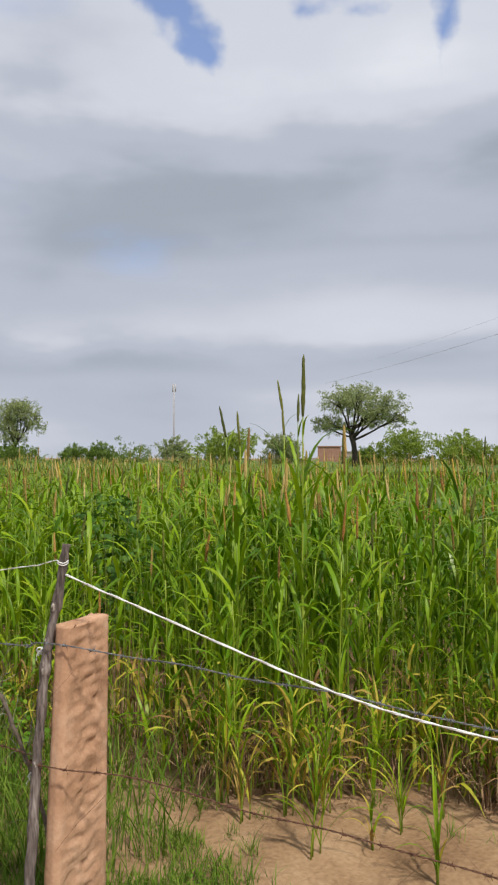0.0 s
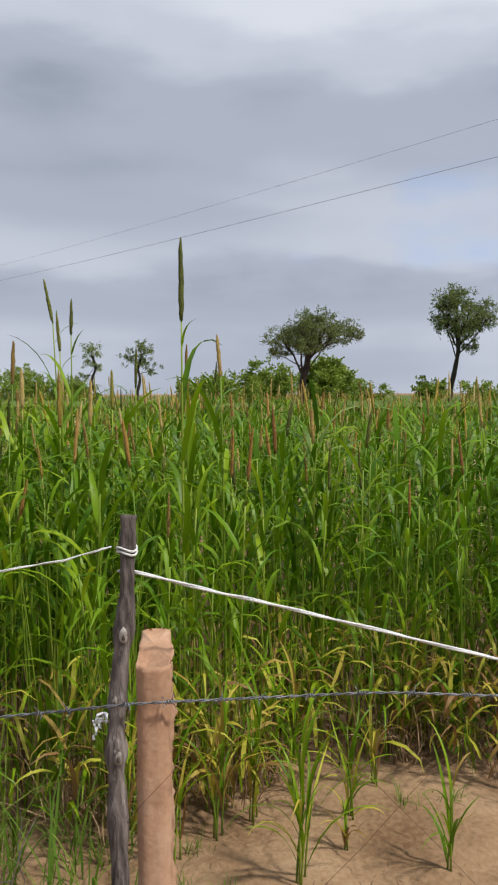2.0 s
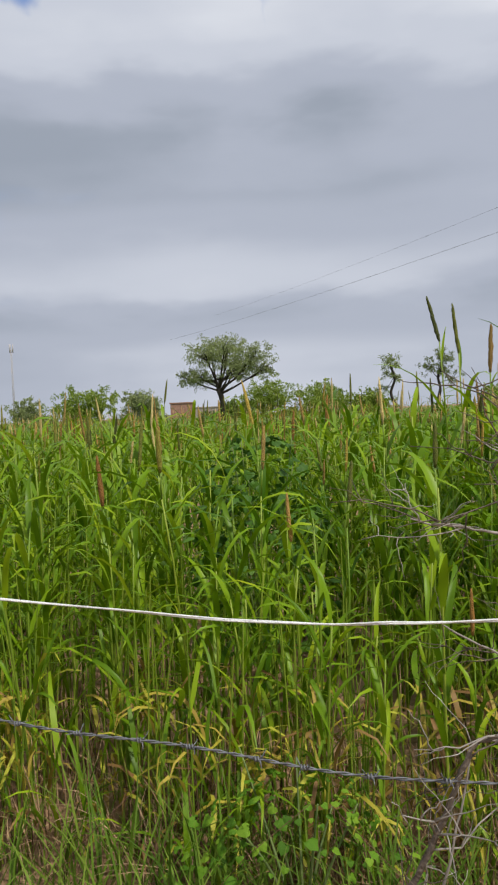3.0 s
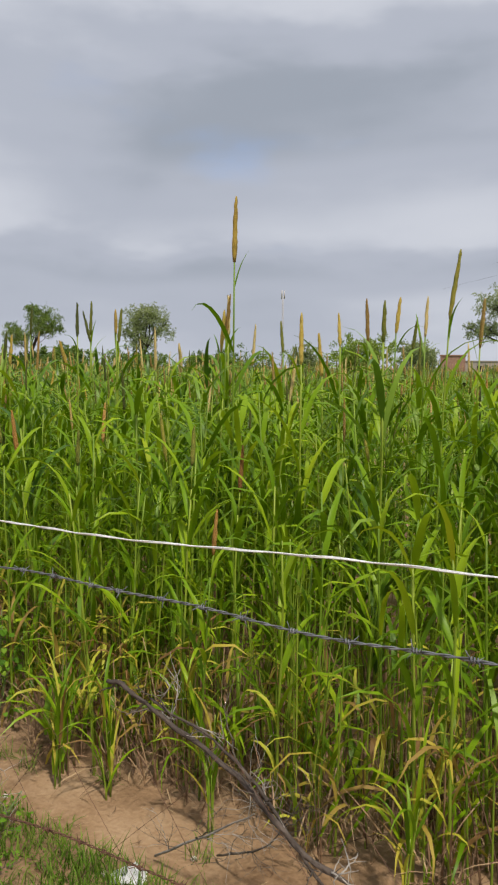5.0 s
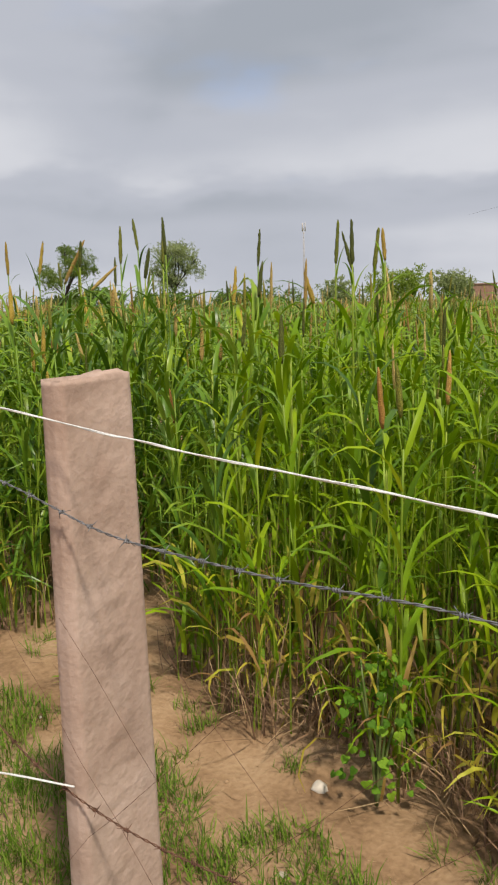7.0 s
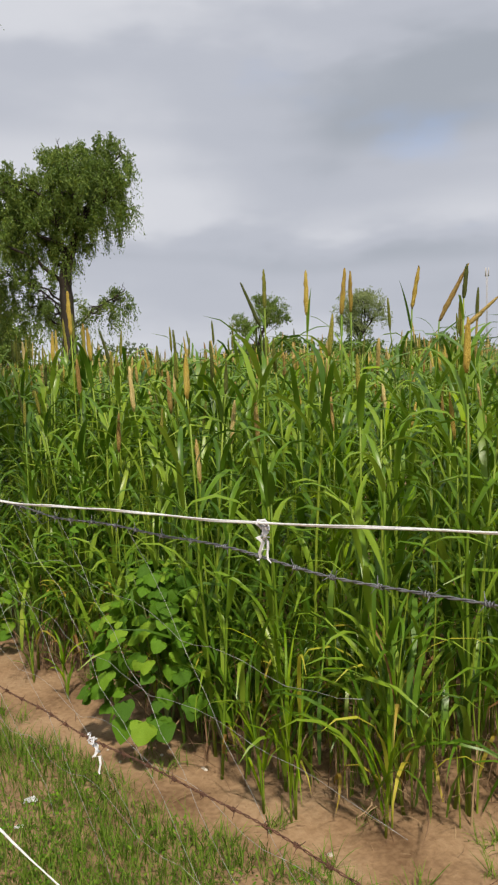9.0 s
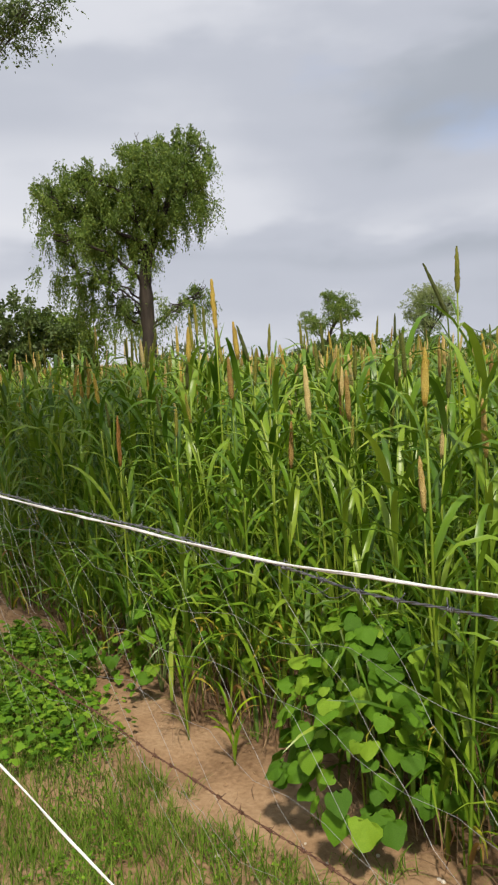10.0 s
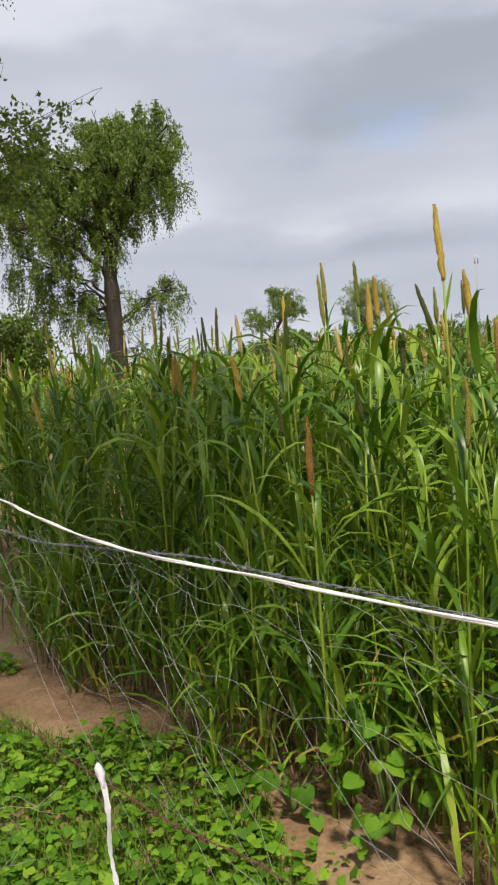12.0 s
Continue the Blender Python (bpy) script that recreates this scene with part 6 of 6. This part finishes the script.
leafy_bush("broadleaf_bush", -8.81, 0.90, 0.75, 0.335, 0.078, 350, 500, "bright green bush with large heart-shaped leaves on sand")
leafy_bush("broadleaf_bush", -10.25, 0.88, 0.56, 0.19, 0.062, 75, 501, "green weed with rounded leaves under the netting")
leafy_bush("broadleaf_bush", -9.8, 1.06, 1.06, 0.2, 0.05, 110, 502, "leafy green weed growing among the millet stalks")
leafy_bush("small_weed", -5.56, 1.02, 0.52, 0.16, 0.03, 130, 503, "small-leaved green weed at the crop edge")
leafy_bush("small_weed", 2.6, 1.35, 0.22, 0.2, 0.05, 40, 504, "low green weed on the sand by the crop")
leafy_bush("broadleaf_bush", -10.6, 0.78, 0.22, 0.2, 0.055, 40, 505, "green leafy weed low at the crop edge")
leafy_bush("small_weed", 1.35, 1.85, 0.25, 0.2, 0.04, 50, 506, "yellow-green leafy weed under the millet")
leafy_bush("small_weed", -1.38, 0.95, 0.52, 0.40, 0.03, 340, 507, "green leafy weed behind the thorn branches")
leafy_bush("leafy_shrub", -1.97, 2.72, 1.40, 0.46, 0.055, 480, 508, "dark leafy shrub standing within the millet", DARKLEAF)
leafy_bush("small_weed", -7.45, 0.55, 0.14, 0.14, 0.022, 60, 509, "small green weed in the sand")
leafy_bush("small_weed", -4.9, 0.55, 0.12, 0.12, 0.018, 60, 510, "small green weed in the sand")


def scatter_blades(name, n, place, length, width, rise, droop, mat, seed, label, category, segs=2):
    rng = np.random.default_rng(seed)
    rows = []
    for _ in range(n):
        p = place(rng)
        if p is not None:
            rows.append((p[0], p[1], height(p[0], p[1]) + (p[2] if len(p) > 2 else -0.004)))
    base = np.array(rows)
    m = len(base)
    az, ln, wd = rng.uniform(0, 6.3, m), rng.uniform(*length, m), rng.uniform(*width, m)
    up, over, twist = rng.uniform(*rise, m), rng.uniform(*droop, m), rng.uniform(-1, 1, m)
    s = np.linspace(0, 1, segs + 1)[None]
    ang = np.radians(up[:, None] - over[:, None] * s ** 1.7)
    step = (ln / segs)[:, None]
    zero = np.zeros((m, 1))
    r = np.concatenate([zero, np.cumsum(np.cos(ang[:, :-1]) * step, 1)], 1)
    z = np.concatenate([zero, np.cumsum(np.sin(ang[:, :-1]) * step, 1)], 1)
    a = az[:, None] + twist[:, None] * s * 0.6
    mid = np.stack([base[:, :1] + r * np.cos(a), base[:, 1:2] + r * np.sin(a), base[:, 2:] + z], 2)
    w = wd[:, None] * 0.5 * np.minimum(1, 0.45 + s * 3.2) * np.clip(1 - s ** 2.6, 0.03, 1)
    roll = twist[:, None] * s
    side = np.stack([-np.sin(a) * np.cos(roll), np.cos(a) * np.cos(roll), np.sin(roll)], 2) * w[:, :, None]
    V = np.stack([mid - side, mid + side], 2).reshape(-1, 3)
    one = np.array([(2 * i, 2 * i + 1, 2 * i + 3, 2 * i + 2) for i in range(segs)])
    F = (one[None] + (np.arange(m) * 2 * (segs + 1))[:, None, None]).reshape(-1, 4).tolist()
    g = Geo()
    g.v, g.f, g.m, g.n = [V], F, [0] * len(F), len(V)
    tagged(part(name, g, mat), label, category, kind="stuff")


def on_verge(rng):
    x, y = rng.uniform(-12.8, 1.4), rng.uniform(-0.95, 1.1)
    if y < -0.35 and noise.noise((x * 1.1, y * 1.1, 21)) < rng.uniform(-0.5, 0.3) - 1.2 * (y + 0.35):
        return None
    e = float(verge_edge(x)) + 0.12 * noise.noise((x * 2.2, y * 2.2, 9))
    if y > e + 0.05:
        return None
    d = (1.25 if x > -8 else 1.05) * noise.noise((x * 2.4, y * 2.4, 4)) + 0.45 * noise.noise((x * 7, y * 7, 14)) + (e - y) * 0.8
    return (x, y) if d > (rng.uniform(-0.75, 0.08) if x < -8.8 else rng.uniform(-0.55, 0.15) if x < -7.9 else rng.uniform(-0.12, 0.4) if x < -6.8 else rng.uniform(0.0, 0.4)) else None


scatter_blades("verge_grass", 190000, on_verge, (0.025, 0.105), (0.0028, 0.0058), (25, 88), (10, 90), GRASS, 601, "short green grass on the sandy verge", "grass", 2)


def on_far_verge(rng):
    x, y = rng.uniform(-12.6, -7.9), rng.uniform(-0.3, 0.62)
    e = float(verge_edge(x)) + 0.1 * noise.noise((x * 2.2, y * 2.2, 9))
    return (x, y) if y < e and noise.noise((x * 3, y * 3, 27)) > rng.uniform(-0.7, 0.1) else None


scatter_blades("verge_tufts", 9000, on_far_verge, (0.05, 0.16), (0.003, 0.006), (45, 88), (10, 90), GRASS, 605, "taller green grass tufts along the verge", "grass", 2)


def on_near_verge(rng):
    x = rng.uniform(-7.9, 0.95)
    y = rng.uniform(-0.45, 1.0)
    e = float(verge_edge(x)) + 0.1 * noise.noise((x * 2.2, y * 2.2, 9))
    lush = 0.5 if -0.5 < x < 0.75 else 0.12
    clump = noise.noise((x * 3.1, y * 3.1, 28)) + 0.5 * noise.noise((x * 8, y * 8, 29))
    return (x, y) if y < e and clump + lush > rng.uniform(0.12, 0.3) else None


scatter_blades("verge_tufts", 42000, on_near_verge, (0.05, 0.15), (0.003, 0.006), (50, 88), (10, 95), GRASS, 606, "thick green grass tufts round the fence posts", "grass", 3)


def herb_carpet():
    """Tiny leaves of creeping herbs between the grass blades."""
    rng = np.random.default_rng(615)
    rows = []
    for _ in range(90000):
        x, y = rng.uniform(-12.6, 1.2), rng.uniform(-0.5, 1.0)
        e = float(verge_edge(x)) + 0.12 * noise.noise((x * 2.2, y * 2.2, 9))
        if y < e and noise.noise((x * 3.2, y * 3.2, 61)) + 0.4 * noise.noise((x * 9, y * 9, 62)) > rng.uniform(-0.15, 0.4) + (0.25 if x > -7 else 0.0):
            rows.append((x, y, height(x, y) + rng.uniform(0.004, 0.045)))
    p = np.array(rows)
    m = len(p)
    a, s = rng.uniform(0, 6.3, m), rng.uniform(0.007, 0.017, m)[:, None]
    d = np.stack([np.cos(a), np.sin(a), rng.uniform(-0.5, 0.6, m)], 1) * s
    u = np.stack([-np.sin(a), np.cos(a), rng.uniform(-0.5, 0.5, m)], 1) * s * 0.42
    v = np.stack([p, p + d * 0.5 + u, p + d, p + d * 0.5 - u], 1).reshape(-1, 3)
    g = Geo()
    g.v, g.f, g.m, g.n = [v], np.arange(len(v)).reshape(-1, 4).tolist(), [0] * m, len(v)
    tagged(part("creeping_herbs", g, BROADLEAF, smooth=False), "low mat of tiny-leaved green herbs on the verge", "weeds", kind="stuff")


herb_carpet()


def sand_clods():
    """Small crumbs of crusted soil on the bare strip."""
    rng = np.random.default_rng(616)
    shape = np.array([(1, 0, 0), (0.2, 0.9, 0.1), (-0.9, 0.3, 0), (-0.4, -0.9, 0.1), (0.6, -0.6, 0), (0.1, 0.1, 0.8)])
    faces = [(0, 1, 5), (1, 2, 5), (2, 3, 5), (3, 4, 5), (4, 0, 5)]
    g = Geo()
    for _ in range(2600):
        x = rng.uniform(-12, 3)
        y = rng.uniform(float(verge_edge(x)) - 0.25, float(field_edge(x)) + 0.25)
        if noise.noise((x * 2.1, y * 2.1, 77)) < rng.uniform(-0.5, 0.5):
            continue
        r = rng.uniform(0.003, 0.011) * rng.uniform(0.6, 1.3)
        g.add(turned(shape * [1, 1, rng.uniform(0.6, 1.1)] + rng.normal(0, 0.14, (6, 3)), 0, 0, rng.uniform(0, 6.3), (x, y, height(x, y) - r * 0.15), r), faces)
    tagged(part("soil_crumbs", g, SAND, smooth=False), "small crumbs of crusted sandy soil", "soil crumbs", kind="stuff")


sand_clods()

TUFTS = np.random.default_rng(617).uniform((-9.6, 0.0), (2.8, 1.0), (70, 2))


def on_sand_tufts(rng):
    cx, u = TUFTS[rng.integers(len(TUFTS))]
    lo, hi = float(verge_edge(cx)) - 0.05, float(field_edge(cx))
    return (cx + rng.normal(0, 0.022), lo + (hi - lo) * u + rng.normal(0, 0.022))


scatter_blades("sand_tufts", 1900, on_sand_tufts, (0.03, 0.13), (0.002, 0.005), (35, 88), (20, 110), GRASS, 618, "small green tufts of grass dotted over bare sand", "grass", 4)


def under_thorn(rng):
    x = rng.normal(-1.3, 0.75)
    y = rng.uniform(0.1, 1.25)
    return (x, y) if -3.0 < x < -0.05 else None


scatter_blades("long_grass", 1500, under_thorn, (0.2, 0.6), (0.005, 0.011), (50, 88), (15, 90), GRASS, 602, "long green and straw grass under the thorn branches", "grass", 5)


def at_crop_foot(rng):
    x = rng.uniform(-12.6, 3.4)
    if noise.noise((x * 3.3, 4, 1)) < rng.uniform(-0.4, 0.35) or (x < -7 and rng.random() < 0.6):
        return None
    return (x, float(field_edge(x)) + abs(rng.normal(0.05, 0.32)) - 0.06, rng.uniform(0, 0.12))


scatter_blades("straw_litter", 17000, at_crop_foot, (0.08, 0.34), (0.0025, 0.007), (10, 88), (10, 120), STRAW, 603, "dry brown millet straw lying at the crop foot", "straw", 4)


def on_sand(rng):
    x = rng.uniform(-12, 3)
    return (x, rng.uniform(0.3, float(field_edge(x))), 0.004)


scatter_blades("fine_litter", 1100, on_sand, (0.02, 0.10), (0.0015, 0.004), (-4, 12), (0, 25), STRAW, 604, "scraps of dry stalk strewn on sand", "straw", 2)


def in_crop(rng, reach=1.9):
    x = rng.uniform(-13, 3.6)
    return (x, float(field_edge(x)) + 0.05 + reach * rng.random() ** 1.1, rng.uniform(0.12, 0.62))


def in_fresh(rng):
    p = in_crop(rng)
    return p if p[0] > -6.8 + rng.normal(0, 0.3) and noise.noise((p[0] * 2, p[1] * 2, 50)) > -0.28 else None


def in_lush(rng):
    p = in_crop(rng)
    return p if p[0] < -6.8 + rng.normal(0, 0.3) else None


def at_edge_dry(rng):
    x = rng.uniform(-12.6, 3.4)
    return (x, float(field_edge(x)) + rng.uniform(-0.02, 0.45), rng.uniform(0.0, 0.45)) if (x > -7 or rng.random() < 0.35) else None


scatter_blades("low_millet_leaves", 3600, in_fresh, (0.22, 0.48), (0.011, 0.024), (40, 82), (50, 150), LEAF_FRESH, 606, "yellow-green lower leaves crowding the millet stalks", "millet crop", 5)
scatter_blades("low_millet_leaves", 2600, in_lush, (0.3, 0.65), (0.016, 0.032), (52, 84), (60, 160), LEAF_DEEP, 607, "deep green lower leaves crowding the millet stalks", "millet crop", 5)
def foot_fresh(rng):
    x = rng.uniform(-7.3, 3.6)
    if noise.noise((x * 3.1, 0, 70)) < -0.05:
        return None
    return (x, float(field_edge(x)) + rng.uniform(-0.04, 0.3), rng.uniform(0, 0.25))


def foot_lush(rng):
    x = rng.uniform(-13, -7.3)
    return (x, float(field_edge(x)) + rng.uniform(-0.08, 0.35), rng.uniform(0, 0.45))


scatter_blades("foot_leaves", 850, foot_fresh, (0.25, 0.55), (0.012, 0.024), (58, 84), (70, 170), LEAF_FRESH, 641, "long fresh leaves arching out at the crop foot", "millet crop", 7)
scatter_blades("foot_leaves", 900, foot_lush, (0.3, 0.68), (0.012, 0.024), (60, 86), (90, 185), LEAF_DEEP, 642, "long green leaves arching out at the crop foot", "millet crop", 7)
def golden_foot(rng):
    x = rng.uniform(-0.6, 2.8)
    if noise.noise((x * 2.7, 8, 3)) < 0.05:
        return None
    return (x, float(field_edge(x)) + rng.normal(0.02, 0.12), rng.uniform(0.05, 0.4))


scatter_blades("withered_leaves", 420, golden_foot, (0.18, 0.42), (0.012, 0.026), (45, 85), (110, 190), LEAF_DRY, 643, "golden faded leaves hanging at the crop foot", "millet crop", 6)
scatter_blades("withered_leaves", 1700, at_edge_dry, (0.16, 0.40), (0.010, 0.022), (35, 85), (140, 215), LEAF_DRY, 608, "yellowed withered leaves hanging at the crop foot", "millet crop", 5)


def tillers():
    """Thin upright side stalks that crowd the crop's edge."""
    rng = np.random.default_rng(609)
    g = Geo()
    for _ in range(3800):
        x = rng.uniform(-13, 3.6)
        if x < -7 and rng.random() < 0.45:
            continue
        y = float(field_edge(x)) + 0.03 + 1.1 * rng.random() ** 1.3
        straw = rng.random() < (0.55 if x > -7 else 0.35)
        h = rng.uniform(0.14, 0.55) if straw else rng.uniform(0.35, 1.05)
        a, l = rng.uniform(0, 6.3), rng.uniform(0, 0.28 if straw else 0.16) * h
        z = np.array([0, 0.4, 0.75, 1.0])
        p = np.stack([x + l * np.cos(a) * z ** 1.5, y + l * np.sin(a) * z ** 1.5, height(x, y) - 0.01 + h * z], 1)
        g.add(*tube(p, np.linspace(0.0042, 0.0018, 4) * rng.uniform(0.7, 1.2), 4, cap=False), 1 if straw else 0)
    tagged(part("millet_tillers", g, [STALK, STRAW]), "thin upright green and straw-coloured side stalks", "millet crop", kind="stuff")


tillers()


def ground_cover():
    rng = np.random.default_rng(611)
    base_v, base_f = lobed_leaf(1.12, 1.0, 0.04, 0.10)
    V, F, k = [], [], 0
    for _ in range(8200):
        x, y = rng.uniform(-12.8, -9.9), rng.uniform(-0.55, 0.85)
        if y > (0.86 if x < -10.75 else 0.74) - 0.14 * abs(math.sin(x * 4.3)) or noise.noise((x * 1.7, y * 1.7, 33)) + 0.36 - 1.6 * max(0.0, x + 10.35) < rng.uniform(-0.3, 0.3) or (y > 0.36 and -12.6 < x < -11.6):
            continue
        s = rng.uniform(0.015, 0.044)
        v = turned(base_v * s, rng.normal(0, 0.35), rng.normal(0, 0.35), rng.uniform(0, 6.3), (x, y, height(x, y) + rng.uniform(0.015, 0.10)))
        V.append(v)
        F += [tuple(i + k for i in q) for q in base_f]
        k += len(v)
    g = Geo()
    g.v, g.f, g.m, g.n = V, F, [0] * len(F), k
    tagged(part("ground_cover_weeds", g, BROADLEAF), "creeping weeds with small round bright green leaves", "weeds", kind="stuff")


ground_cover()


def pebbles():
    rng = np.random.default_rng(621)
    for k in range(26):
        x = rng.uniform(-10.5, -4.0) if k else -5.75
        y = rng.uniform(0.35, 0.85) if k else 0.98
        r = rng.uniform(0.006, 0.014) if k else 0.03
        s = np.linspace(0, 1, 6)
        v, f = tube(np.stack([0 * s, 0 * s, (s - 0.4) * r * 1.3], 1), r * np.sin(np.pi * np.clip(s, 0.06, 0.94)) ** 0.6, 8)
        g = Geo()
        g.add(v + rng.normal(0, r * 0.09, v.shape), f)
        ob = part("pebble", g, PEBBLE)
        ob.matrix_basis = pose(x, y, height(x, y), 0, 0, rng.uniform(0, 360))
        tagged(ob, "pale rounded pebble half sunk in sand", "pebble", "pebbles on the margin")


pebbles()


def crumpled(x, y, size, seed, label):
    rng = np.random.default_rng(seed)
    n = 9
    u = np.linspace(-1, 1, n)
    v = [(a * size + rng.normal(0, size * 0.12), b * size * 0.6 + rng.normal(0, size * 0.1), 0.012 + abs(rng.normal(0, size * 0.28)) * (1.2 - a * a)) for b in u for a in u]
    f = [(j * n + i, j * n + i + 1, (j + 1) * n + i + 1, (j + 1) * n + i) for j in range(n - 1) for i in range(n - 1)]
    g = Geo()
    g.add(v, f)
    ob = part("plastic_scrap", g, PLASTIC, smooth=False)
    ob.matrix_basis = pose(x, y, height(x, y), 0, 0, rng.uniform(0, 360))
    tagged(ob, label, "litter", "plastic litter")


crumpled(-4.35, 0.60, 0.055, 1, "crumpled clear plastic scrap lying on the sand")
crumpled(-8.72, 0.22, 0.022, 2, "torn pale plastic scrap in the grass")
crumpled(-8.6, 0.12, 0.016, 3, "torn pale plastic scrap in the grass")
